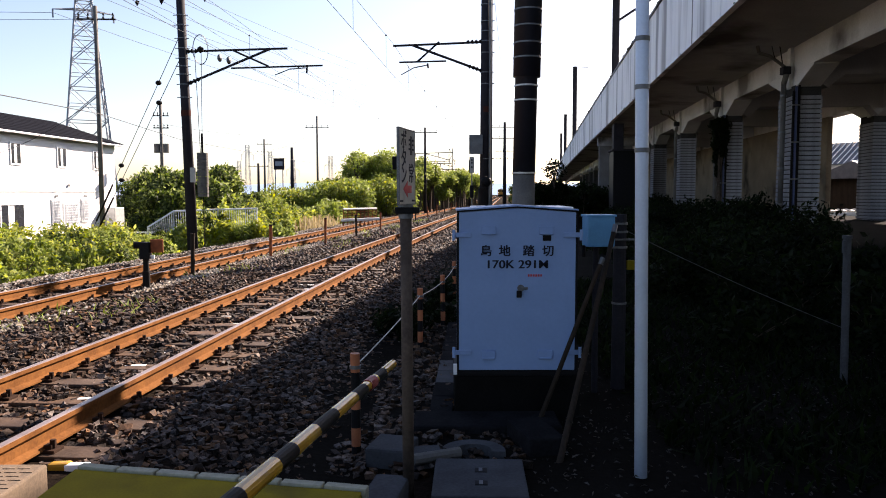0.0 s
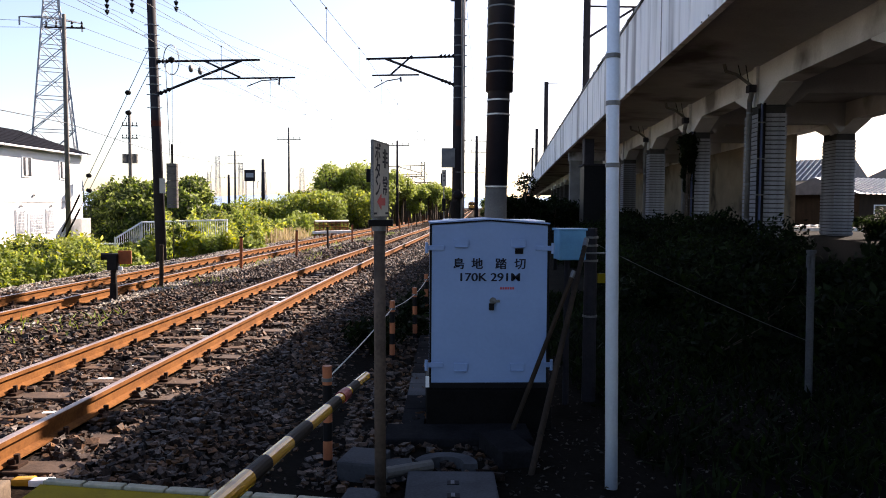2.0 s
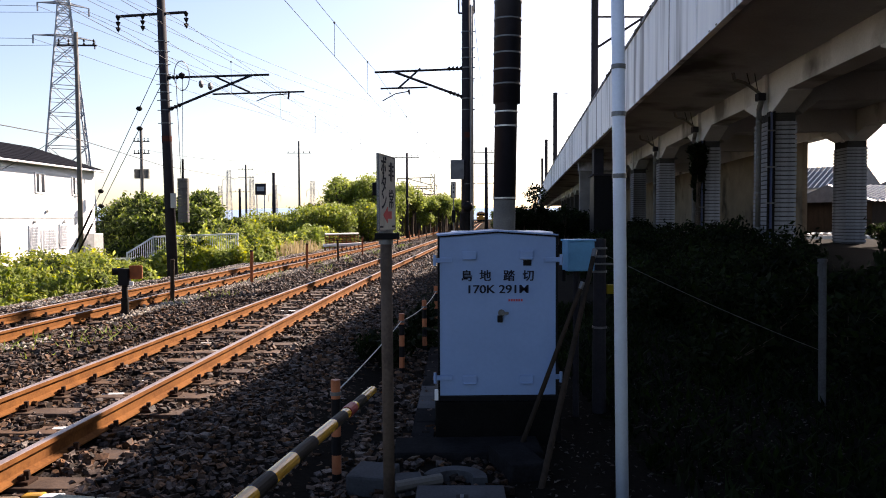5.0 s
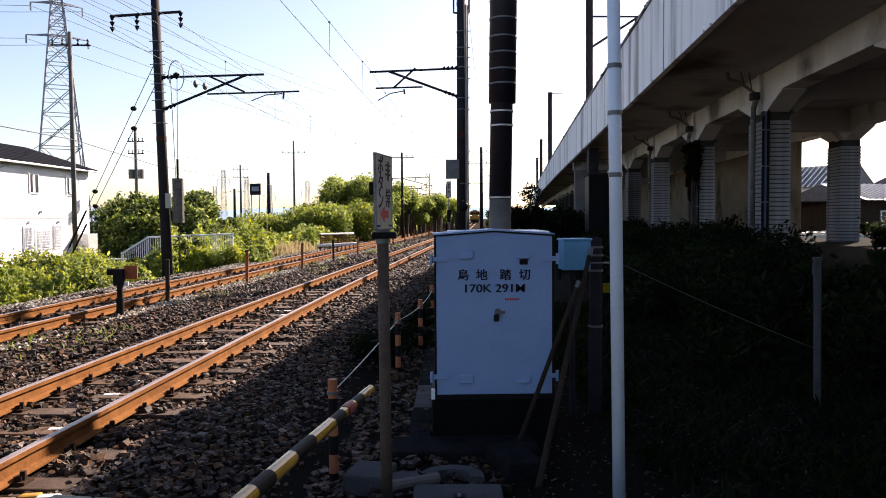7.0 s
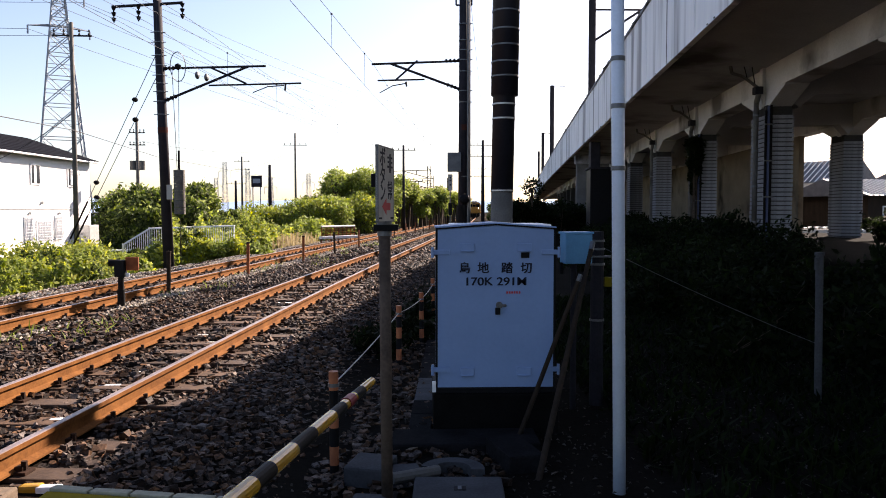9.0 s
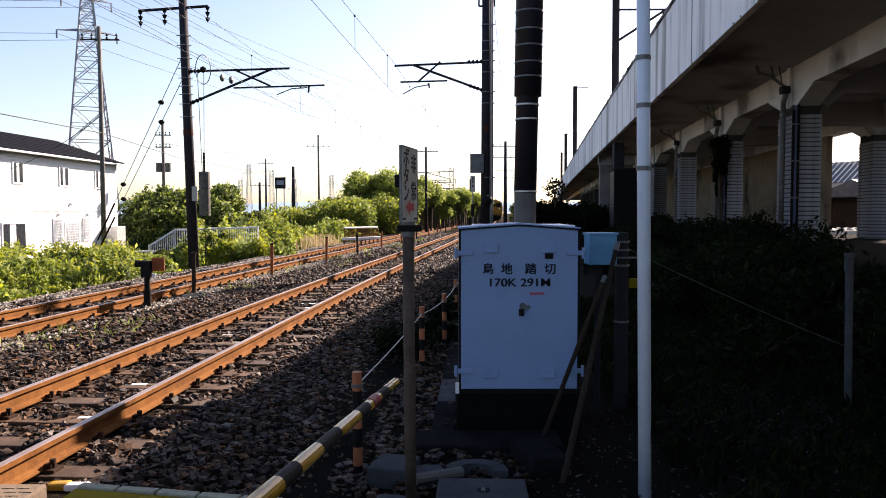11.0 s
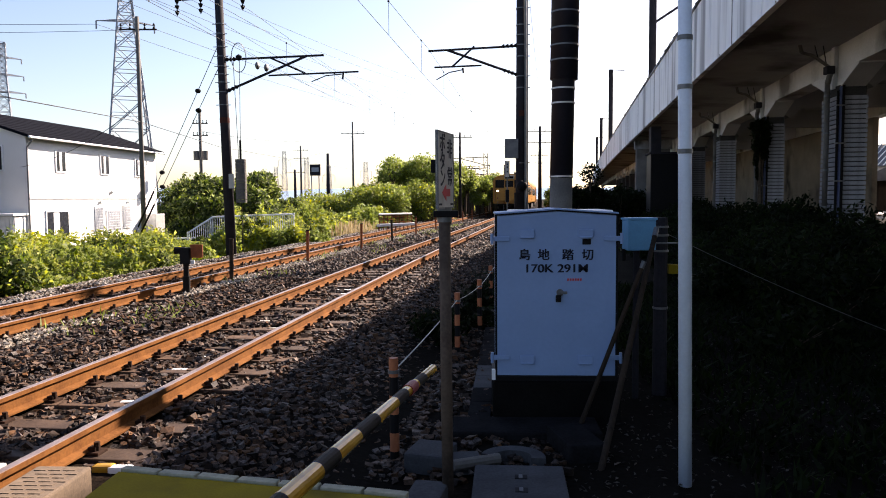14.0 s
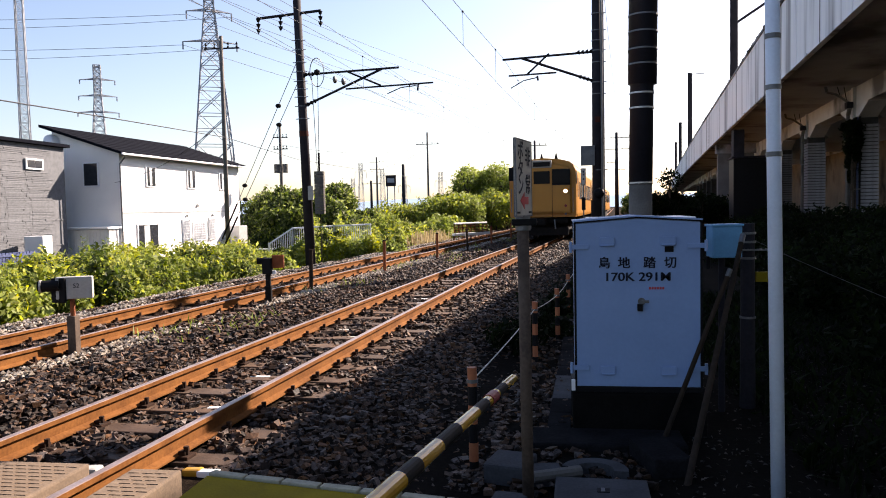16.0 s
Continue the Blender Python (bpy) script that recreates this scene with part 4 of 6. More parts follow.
def mast_right():
    X, Y = 1.32, 23.5
    m = thing("catenary_mast", "dark tall catenary mast with bracket arm over the near track", "catenary mast", pose(X, Y, -0.5), group="catenary masts")
    L = lambda x, z, y=0: (x - X, y, z + 0.5)
    part("pole", tube(B(), (-0.03, 0, 0), (-0.0, 0, 9.3), 0.165, 0.135, 18), M_POLE, m, smooth=True)
    for x, y in ((0.17, -0.1), (0.12, -0.18)):
        part("conduit", tube(B(), (x, y, 0.3), (x, y, 8.6), 0.035, seg=8), M_STEEL, m)
    for z in (2.4, 3.1, 5.4, 5.75, 6.35, 6.7, 7.0, 7.3, 7.8):
        bm = B()
        tube(bm, (0, 0, z), (0, 0, z + 0.03), 0.162, seg=14)
        tube(bm, (-0.05, -0.1, z + 0.015), (0.26, -0.1, z + 0.015), 0.016, seg=6)
        part("step_band", bm, M_STEEL, m)
    part("red_band", tube(B(), (0, 0, 4.55), (0, 0, 4.72), 0.158, seg=18), M_OLDRED, m, "faded red band")
    bm = B()
    tube(bm, (-0.24, 0, 8.4), (-0.24, 0, 9.3), 0.03, seg=6)
    tube(bm, (0.24, 0, 8.4), (0.24, 0, 9.3), 0.03, seg=6)
    tube(bm, (-0.24, 0, 8.4), (0.24, 0, 8.4), 0.03, seg=6)
    part("top_frame", bm, M_POLE, m)
    part("bracket_top", tube(B(), L(1.2, 6.19), L(-1.54, 6.08), 0.035, seg=8), M_POLE, m)
    part("bracket_stay", tube(B(), L(1.2, 5.32), L(-0.95, 6.1), 0.04, seg=8), M_POLE, m)
    part("bracket_strut", tube(B(), L(-0.82, 5.58), L(-0.12, 6.2), 0.03, seg=8), M_POLE, m)
    part("registration_pipe", tube(B(), L(-1.36, 5.58), L(0.1, 5.62), 0.028, seg=8), M_POLE, m)
    bm = B()
    tube(bm, L(-0.48, 5.55), L(-0.46, 5.4), 0.03, seg=6)
    tube(bm, L(-0.46, 5.5), L(-0.9, 5.42), 0.018, seg=6)
    tube(bm, L(-0.9, 5.42), L(-1.3, 5.2), 0.016, seg=6)
    part("steady_arm", bm, M_POLE, m)
    for p, q in (((1.2, 6.21), (0.7, 6.19)), ((1.2, 5.32), (0.75, 5.48))):
        part("bracket_insulator", insulator(B(), L(*p), L(*q), 0.075, 4), M_UNDER, m)
    bm = B()
    box(bm, -0.52, -0.1, -0.22, -0.16, 3.25, 3.85, 0.01)
    part("sign_board", bm, M_STEEL, m, "plain grey square board")
    bm = B()
    ball(bm, (0.0, -0.22, 2.4), 0.17, 2, (1, 0.6, 1))
    part("bell", bm, M_BLACK, m)
    part("base_sleeve", tube(B(), (-0.03, 0, 0), (-0.02, 0, 2.2), 0.2, 0.2, 14), M_UNDER, m)


mast_right()


def wrapped_pole():
    X, Y = 1.14, 10.6
    m = thing("concrete_pole", "thick concrete pole wrapped in black sleeving with metal bands", "utility pole", pose(X, Y, -0.45))
    part("pole", tube(B(), (-0.02, 0, 0), (0.0, 0, 2.27), 0.165, 0.155, 20), M_POLEC, m, "bare pale concrete foot", smooth=True)
    part("sleeve", tube(B(), (0.0, 0, 2.25), (0.1, 0, 7.5), 0.16, 0.15, 20), M_SLEEVE, m, "black protective sleeve", smooth=True)
    part("cable_guard", tube(B(), (0.03, -0.02, 3.6), (0.09, -0.02, 7.5), 0.192, 0.188, 20), M_SLEEVE, m, smooth=True)
    for z in (2.26, 3.27, 3.47, 3.85, 4.05, 4.28, 4.5, 4.75, 5.0, 5.3):
        part("band", tube(B(), (0.03 + (z - 3.6) * 0.0154 if z > 3.6 else (z - 2.25) * 0.019, -0.02 if z > 3.6 else 0, z), (0.03 + (z - 3.6) * 0.0154 if z > 3.6 else (z - 2.25) * 0.019, -0.02 if z > 3.6 else 0, z + 0.022), 0.197 if z > 3.6 else 0.167, seg=20), M_STEEL if z > 3.6 else M_ALU, m)


wrapped_pole()


def utility_pole(x, y, top, r=0.14, arms=(0.6, 1.3), material=None, w=0.9, kit=False, base=-0.9, label="grey concrete utility pole with crossarms and insulators"):
    m = thing("utility_pole", label, "utility pole", pose(x, y, base), group="utility poles")
    h = top - base
    part("pole", tube(B(), (0, 0, 0), (0, 0, h), r, r * 0.7, 10), material or M_POLEC, m, smooth=True)
    for a in arms:
        part("crossarm", tube(B(), (-w, 0, h - a), (w, 0.1, h - a), 0.035, seg=6), M_POLE, m)
        for s in (-0.9, -0.4, 0.4, 0.9):
            part("insulator", insulator(B(), (w * s, 0, h - a), (w * s, 0, h - a + 0.24), 0.05, 2), M_UNDER, m)
    if kit:
        for s in (-0.3, 0.3):
            part("transformer", tube(B(), (s, 0, h * 0.65 - 0.3), (s, 0, h * 0.65 + 0.3), 0.19, seg=14), M_POLEC, m)
    return m


utility_pole(-13.65, 30.0, 8.9, 0.105, (0.5,), w=0.75, material=M_POLEC, label="grey utility pole behind the verge with guy sleeves")
utility_pole(-18.68, 50.0, 7.5, 0.13, (0.8, 1.6), w=0.5, kit=True, label="slim utility pole with two round transformers")
utility_pole(-11.7, 70.0, 8.75, 0.12, (1.1,), w=1.1)
utility_pole(-28.5, 120, 10.2, 0.2, (0.8, 2.0), w=1.2)
utility_pole(-22.1, 110, 8.3, 0.3, (), material=M_POLE, label="short dark timber-coloured pole")
utility_pole(-29.5, 120, 6.4, 0.25, (0.5,), material=M_POLE, w=1.6)
utility_pole(-1.5, 62.0, 6.95, 0.13, (0.4,), material=M_POLE, w=1.0, label="dark slim pole with lamp arm beside the track")
utility_pole(6.1, 75.0, 8.6, 0.2, (0.5, 1.6), material=M_POLE, w=1.3, label="dark mast beside the near track")
utility_pole(9.0, 112.0, 8.3, 0.2, (0.5, 1.6), material=M_POLE, w=1.3, label="dark mast beside the near track")
utility_pole(3.6, 105.0, 6.2, 0.12, (), material=M_POLE, base=-0.6, label="plain slim dark post")
utility_pole(4.2, 118.0, 6.2, 0.12, (), material=M_POLE, base=-0.6, label="plain slim dark post")


def far_mast(x, y, top):
    """Slim lattice catenary mast with two bracket arms over the tracks."""
    m = thing("catenary_mast", "grey lattice catenary mast with long bracket arms", "catenary mast", pose(x, y, -0.6), group="far catenary masts")
    h = top + 0.6
    for s in (-0.22, 0.22):
        part("leg", tube(B(), (s, 0, 0), (s, 0, h), 0.06, seg=6), M_POLEC, m)
    for i in range(10):
        a, b = h * i / 10, h * (i + 1) / 10
        d = -1 if i % 2 else 1
        part("lacing", tube(B(), (-0.22 * d, 0, a), (0.22 * d, 0, b), 0.035, seg=4, caps=False), M_POLEC, m)
    for z, w in ((h - 0.5, 4.6), (h - 1.9, 3.9)):
        part("arm", tube(B(), (0.3, 0, z), (-w, 0.2, z - 0.15), 0.055, seg=6), M_POLE, m)
        part("arm_stay", tube(B(), (-0.2, 0, z - 1.0), (-w * 0.75, 0.15, z - 0.12), 0.05, seg=6), M_POLE, m)
        for q in (0.35, 0.7, 1.0):
            part("insulator", insulator(B(), (-w * q, 0.15, z - 0.1), (-w * q, 0.15, z - 0.55), 0.11, 3), M_UNDER, m)


far_mast(0.95, 98.0, 7.4)
far_mast(1.75, 128.0, 7.6)
far_mast(4.4, 170.0, 7.6)


def lattice_tower(x, y, base, top, w0, w1, arms, r, label):
    m = thing("lattice_tower", label, "pylon", pose(x, y, base, 0, 0, 28), group="lattice towers")
    h = top - base
    wid = lambda z: w0 + (w1 - w0) * min(1, z / (h * 0.8))
    corner = lambda z, i: Vector((wid(z) / 2 * (1, -1, -1, 1)[i], wid(z) / 2 * (1, 1, -1, -1)[i], z))
    zs, z = [0.0], 0.0
    while z < h - 0.4 * w1:
        z += max(wid(z) * 0.9, h * 0.03)
        zs.append(min(z, h))
    for i in range(4):
        leg = part("leg", tube(B(), corner(0, i), corner(h * 0.8, i), r, seg=6), M_TOWER, m)
        part("leg_top", tube(B(), corner(h * 0.8, i), corner(h, i), r * 0.9, seg=6), M_TOWER, leg)
        j = (i + 1) % 4
        if w0 > 8:  # near enough for single braces
            for a, b in zip(zs, zs[1:]):
                for p, q in ((corner(a, i), corner(b, j)), (corner(a, j), corner(b, i)), (corner(b, j), corner(b, i))):
                    part("brace", tube(B(), p, q, r * 0.52, seg=4, caps=False), M_TOWER, m)
                part("brace", tube(B(), corner(a, i).lerp(corner(b, i), 0.5), corner(a, j).lerp(corner(b, j), 0.5), r * 0.4, seg=4, caps=False), M_TOWER, m)
            continue
        bm = B()
        for a, b in zip(zs, zs[1:]):
            tube(bm, corner(a, i), corner(b, j), r * 0.55, seg=4, caps=False)
            tube(bm, corner(a, j), corner(b, i), r * 0.55, seg=4, caps=False)
            tube(bm, corner(b, j), corner(b, i), r * 0.5, seg=4, caps=False)
        part("bracing", bm, M_TOWER, m)
    for z, l in arms:
        for s in (-1, 1):
            bm = B()
            tip = Vector((s * l, 0, z))
            for i in range(4):
                tube(bm, corner(z + (0.9 if i < 2 else 0), i), tip, r * 0.6, seg=4, caps=False)
            tube(bm, tip, tip - Vector((0, 0, 1.6)), r * 1.1, seg=6)
            part("arm", bm, M_TOWER, m)
    return m


lattice_tower(-70.6, 150, -1, 56, 10.2, 1.9, ((38.2, 5.4), (44.5, 4.5), (50.5, 4.0)), 0.16, "tall grey steel lattice power pylon")
lattice_tower(-167.3, 260, -1, 57.5, 8.5, 2.4, ((53, 6.0), (47, 6.5), (41, 7.0)), 0.22, "distant grey lattice power pylon")
lattice_tower(-91.3, 120, -1, 52, 1.7, 1.2, (), 0.10, "slender lattice radio mast")
for x, y, t in ((-52, 200, 14.5), (-46, 200, 13), (-30.0, 200, 11.5), (-38.0, 190, 10), (-57, 210, 11)):
    lattice_tower(x, y, -1, t, 1.6, 0.9, ((t - 1.5, 1.6),), 0.05, "far substation lattice mast")
bd = thing("billboard", "small dark framed roadside sign board", "billboard", pose(-26.2, 120, -0.9))
bm = B()
box(bm, -0.85, 0.85, -0.15, 0.15, 6.3, 8.1, 0.05)
part("panel", bm, M_POLE, bd)
bm = B()
box(bm, -0.55, 0.6, -0.18, -0.14, 6.9, 7.6)
part("picture", bm, M_TOWER, bd)
for s in (-1, 1):
    part("leg", tube(B(), (s * 0.6, 0, 0), (s * 0.6, 0, 6.4), 0.1, seg=6), M_TOWER, bd)


def wires():
    ys = (-22, 23.5, 68, 112, 160)
    for c, side, z0 in ((NEAR_C, 0.18, 5.18), (FAR_C, -0.15, 5.18)):
        con = [(track_x(y, c + side * (1 if i % 2 else -1)), y, z0) for i, y in enumerate(ys)]
        w = wire("overhead_line", con, 0.006, label="overhead contact wire hung from a messenger wire", cat="overhead line", n=8)
        wire("messenger_wire", [(x, y, 6.15) for x, y, z in con], 0.006, parent=w, sag=0.45, n=12)
        for i in range(24):
            y = -18 + 5.0 * i
            k = max(j for j in range(4) if ys[j] <= y)
            f = (y - ys[k]) / (ys[k + 1] - ys[k])
            x = con[k][0] + f * (con[k + 1][0] - con[k][0])
            part("dropper", tube(B(), (x, y, z0), (x, y, 6.15 - 1.8 * f * (1 - f)), 0.005, seg=4), M_WIRE, w)
            part("dropper_clip", ball(B(), (x, y, 6.15 - 1.8 * f * (1 - f)), 0.03, 1), M_WIRE, w)
    for dx, z in ((-9.4, 7.3), (-8.65, 7.33), (-7.32, 7.4)):
        pts = [(track_x(y, FAR_C) + dx + 5.6, y, z) for y in (-25, 23.5, 70, 120)]
        wire("feeder_wire", pts, 0.007, label="thin dark feeder wire along the masts", sag=0.5, cat="wire", n=10)
    for dx, z in ((-0.24, 8.7), (0.2, 8.0)):
        pts = [(track_x(y, NEAR_C) + 3.05 + dx, y, z) for y in (-25, 23.5, 75, 112)]
        wire("feeder_wire", pts, 0.007, label="thin dark feeder wire along the masts", sag=0.5, cat="wire", n=10)
    for i, (dx, z) in enumerate(((-5.4, 36.5), (5.4, 36.5), (-4.5, 42.8), (4.5, 42.8), (-4, 48.8), (4, 48.8))):
        a = (-70.6 + dx * 0.88, 150 + dx * 0.47, z)
        wire("power_line", [(-230, 120 + dx * 2, z + 4), a], 0.045, label="high voltage power line from the pylon", sag=3.0, cat="power line", n=14)
        wire("power_line", [a, (40 + dx, 420, z)], 0.045, label="high voltage power line from the pylon", sag=6.0, cat="power line", n=14)
    wire("service_line", [(-11.58, 14.5, 4.01), (-11.95, 20, 4.2), (-13.62, 30, 4.71), (-16.36, 47, 4.91), (-17.92, 75, 5.42), (-20.5, 120, 6.4)], 0.016, label="low voltage service cable between utility poles", cat="cable")
    wire("service_line", [(-18.68, 50, 6.2), (-11.7, 70, 7.4), (-28.5, 120, 8.6)], 0.012, label="low voltage service cable between utility poles", sag=0.6, cat="cable")
    wire("service_line", [(-13.65, 30, 5.4), (-24.5, 37.0, 3.2)], 0.012, label="thin cable drooping to the house", sag=0.7, cat="cable")
    wire("viaduct_wire", [(via_x(27.5, 2.9), 27.5, 10.3), (via_x(62, 2.9), 62, 10.3), (via_x(112, 2.9), 112, 10.3)], 0.012, label="overhead line above the viaduct", sag=0.4, cat="wire")


wires()


# ---- small trackside things ----
def dwarf_signals():
    g = "trackside dwarf signals"
    s = thing("dwarf_signal", "black dwarf signal lamp with a rusty backing plate", "signal", pose(-5.3, 13.3, -0.24), group=g)
    part("post", tube(B(), (0, 0, 0), (0, 0, 0.75), 0.05, seg=12), M_UNDER, s)
    part("foot_sleeve", tube(B(), (0, 0, 0), (0, 0, 0.4), 0.065, seg=12), M_UNDER, s)
    bm = B()
    box(bm, -0.09, 0.09, -0.08, 0.08, 0.62, 0.92, 0.02)
    part("lamp_box", bm, M_BLACK, s)
    part("hood", tube(B(), (-0.02, 0, 0.87), (-0.19, -0.06, 0.87), 0.06, 0.065, seg=14), M_BLACK, s)
    bm = B()
    box(bm, 0.08, 0.31, 0.0, 0.03, 0.73, 0.97, 0.01)
    part("plate", bm, M_RUST, s, "rusty orange plate")
    bm = B()
    box(bm, 0.06, 0.16, -0.02, 0.0, 0.62, 0.69, 0.005)
    part("tag", bm, M_WHITE, s, "small white tag")
    s = thing("dwarf_signal", "beige trackside sensor box on a rusty post", "signal", pose(-5.87, 8.4, -0.24), group=g)
    bm = B()
    box(bm, -0.055, 0.055, -0.05, 0.05, 0, 0.55, 0.01)
    part("post_sleeve", bm, M_RUSTPOLE, s, "rusty brown post sleeve")
    part("post", tube(B(), (0, 0, 0.5), (0, 0, 0.8), 0.03, seg=10), M_RUST, s)
    bm = B()
    box(bm, -0.17, 0.24, -0.06, 0.06, 0.76, 1.03, 0.015, pose(0, 0, 0, 0, 0, 25))
    bx = part("box", bm, M_SIGN, s, "beige metal box")
    text("S2", 0.075, pose(0, 0, 0, 0, 0, 25) @ pose(0.06, -0.063, 0.92, 90), M_INK, bx, "stencilled marking")
    part("hood", tube(B(), (-0.1, -0.1, 0.93), (-0.3, -0.19, 0.93), 0.065, 0.07, seg=16), M_BLACK, s)
    part("hood_rim", tube(B(), (-0.27, -0.177, 0.93), (-0.29, -0.186, 0.93), 0.076, seg=16), M_SIGN, s)
    part("lens", tube(B(), (-0.295, -0.188, 0.93), (-0.305, -0.192, 0.93), 0.066, seg=16), M_BLACK, s)
    bm = B()
    box(bm, -0.2, -0.02, -0.11, -0.07, 0.72, 1.02, 0.01)
    part("back_plate", bm, M_BLACK, s)


dwarf_signals()
for i, (x, y) in enumerate(((-5.21, 15.49), (-4.62, 19.98), (-3.98, 25.23), (-3.4, 29.3), (-2.88, 34.4), (-2.3, 40.2), (-1.7, 46), (-1.1, 52), (-0.5, 58), (0.1, 64), (0.7, 70), (1.3, 76))):
    p = thing("marker_post", "thin rusty brown marker post between the tracks", "post", pose(x, y, -0.24, random.uniform(-1, 1), random.uniform(-1.2, 1.2)), group="marker posts between the tracks")
    part("post", tube(B(), (0, 0, 0), (0, 0, 0.93), 0.042, seg=10), M_RUST if i % 3 else M_WOOD, p)
    part("cap", tube(B(), (0, 0, 0.92), (0, 0, 0.96), 0.048, seg=10), M_WOOD, p)

SP = ((-0.625, 5.3, 0.39), (-0.28, 9.1, 0.38), (0.0, 10.7, 0.37), (0.2, 13.0, 0.36), (0.42, 15.6, 0.36))
for x, y, z in SP:
    p = thing("striped_post", "orange and black banded post carrying a rope", "post", pose(x, y, -0.42, random.uniform(-1, 1), random.uniform(-1, 1)), group="striped rope posts")
    h, k = z + 0.42, 0
    n = 6
    for k in range(n):
        part("band", tube(B(), (0, 0, h * k / n), (0, 0, h * (k + 1) / n), 0.034, seg=14), M_ORANGE if k % 2 else M_BLACK, p, "orange band" if k % 2 else "black band")
    part("rope_tie", tube(B(), (0, 0, h - 0.11), (0, 0, h - 0.085), 0.041, seg=14), M_STEEL, p)
for a, b in zip(SP, SP[1:]):
    wire("barrier_rope", [(a[0], a[1], a[2] - 0.09), (b[0], b[1], b[2] - 0.09)], 0.0055, M_SIGN, "pale rope slung between striped posts", sag=0.02, cat="rope")

jb = thing("junction_box", "pale blue painted metal junction box", "box", pose(1.47, 7.1, -0.018))
bm = B()
box(bm, -0.125, 0.14, -0.09, 0.09, 1.05, 1.335, 0.012, pose(0, 0, 0, 0, 0, 8))
part("case", bm, M_BOXB, jb)
bm = B()
box(bm, -0.135, 0.15, -0.1, 0.1, 1.332, 1.352, 0.004, pose(0, 0, 0, 0, 0, 8))
part("lid", bm, M_BOXB, jb)
part("stand", tube(B(), (0.0, 0.06, -0.45), (0.0, 0.06, 1.06), 0.03, seg=10), M_POLE, jb)
part("outlet", tube(B(), (-0.13, 0, 0.95), (-0.13, 0, 1.06), 0.02, seg=8), M_BLACK, jb)
dp = thing("timber_post", "dark weathered post with wire wrapped round its head", "post", pose(1.73, 7.3, -0.45))
part("post", tube(B(), (0, 0, 0), (0, 0, 1.78), 0.07, 0.06, seg=14), M_POLE, dp)
for z in (0.9, 1.45, 1.6, 1.68):
    part("wire_wrap", tube(B(), (0, 0, z), (0, 0, z + 0.02), 0.072, seg=14), M_STEEL, dp)
bm = B()
box(bm, -0.13, 0.2, -0.09, -0.05, 1.53, 1.545)
part("bracket", bm, M_STEEL, dp)
bm = B()
box(bm, 0.07, 0.2, -0.03, 0.03, 1.24, 1.33)
part("tag", bm, M_YELROAD, dp, "small dull yellow tag")
for a, b, r in (((0.755, 6.06, -0.45), (1.36, 6.33, 0.99), 0.018), ((0.8, 5.14, -0.45), (1.58, 6.85, 1.24), 0.022)):
    pr = thing("timber_prop", "leaning weathered brown timber pole", "timber prop", group="leaning timber props")
    part("pole", tube(B(), a, b, r * 1.15, r, seg=12), M_WOOD, pr)
    c, d = Vector(a).lerp(Vector(b), 0.96), Vector(a).lerp(Vector(b), 1.0)
    part("binding", tube(B(), c, d, r * 1.12, seg=12), M_STEEL, pr)
wp = thing("grey_post", "grey weathered concrete post in the weeds", "post", pose(3.97, 7.3, -0.5))
part("post", tube(B(), (0, 0, 0), (-0.02, 0, 1.6), 0.036, seg=12), M_ROCK, wp)
part("cap", tube(B(), (-0.02, 0, 1.59), (-0.02, 0, 1.62), 0.047, seg=12), M_ROCK, wp)
bm = B()
tube(bm, (-0.06, -0.02, 1.45), (-0.06, -0.02, 1.57), 0.02, seg=8)
part("insulator", bm, M_ROCK, wp)
wire("fence_wire", [(1.73, 7.3, 1.2), (3.96, 7.3, 0.2)], 0.003, M_STEEL, "slack thin wire strung between posts", sag=0.03, cat="wire")


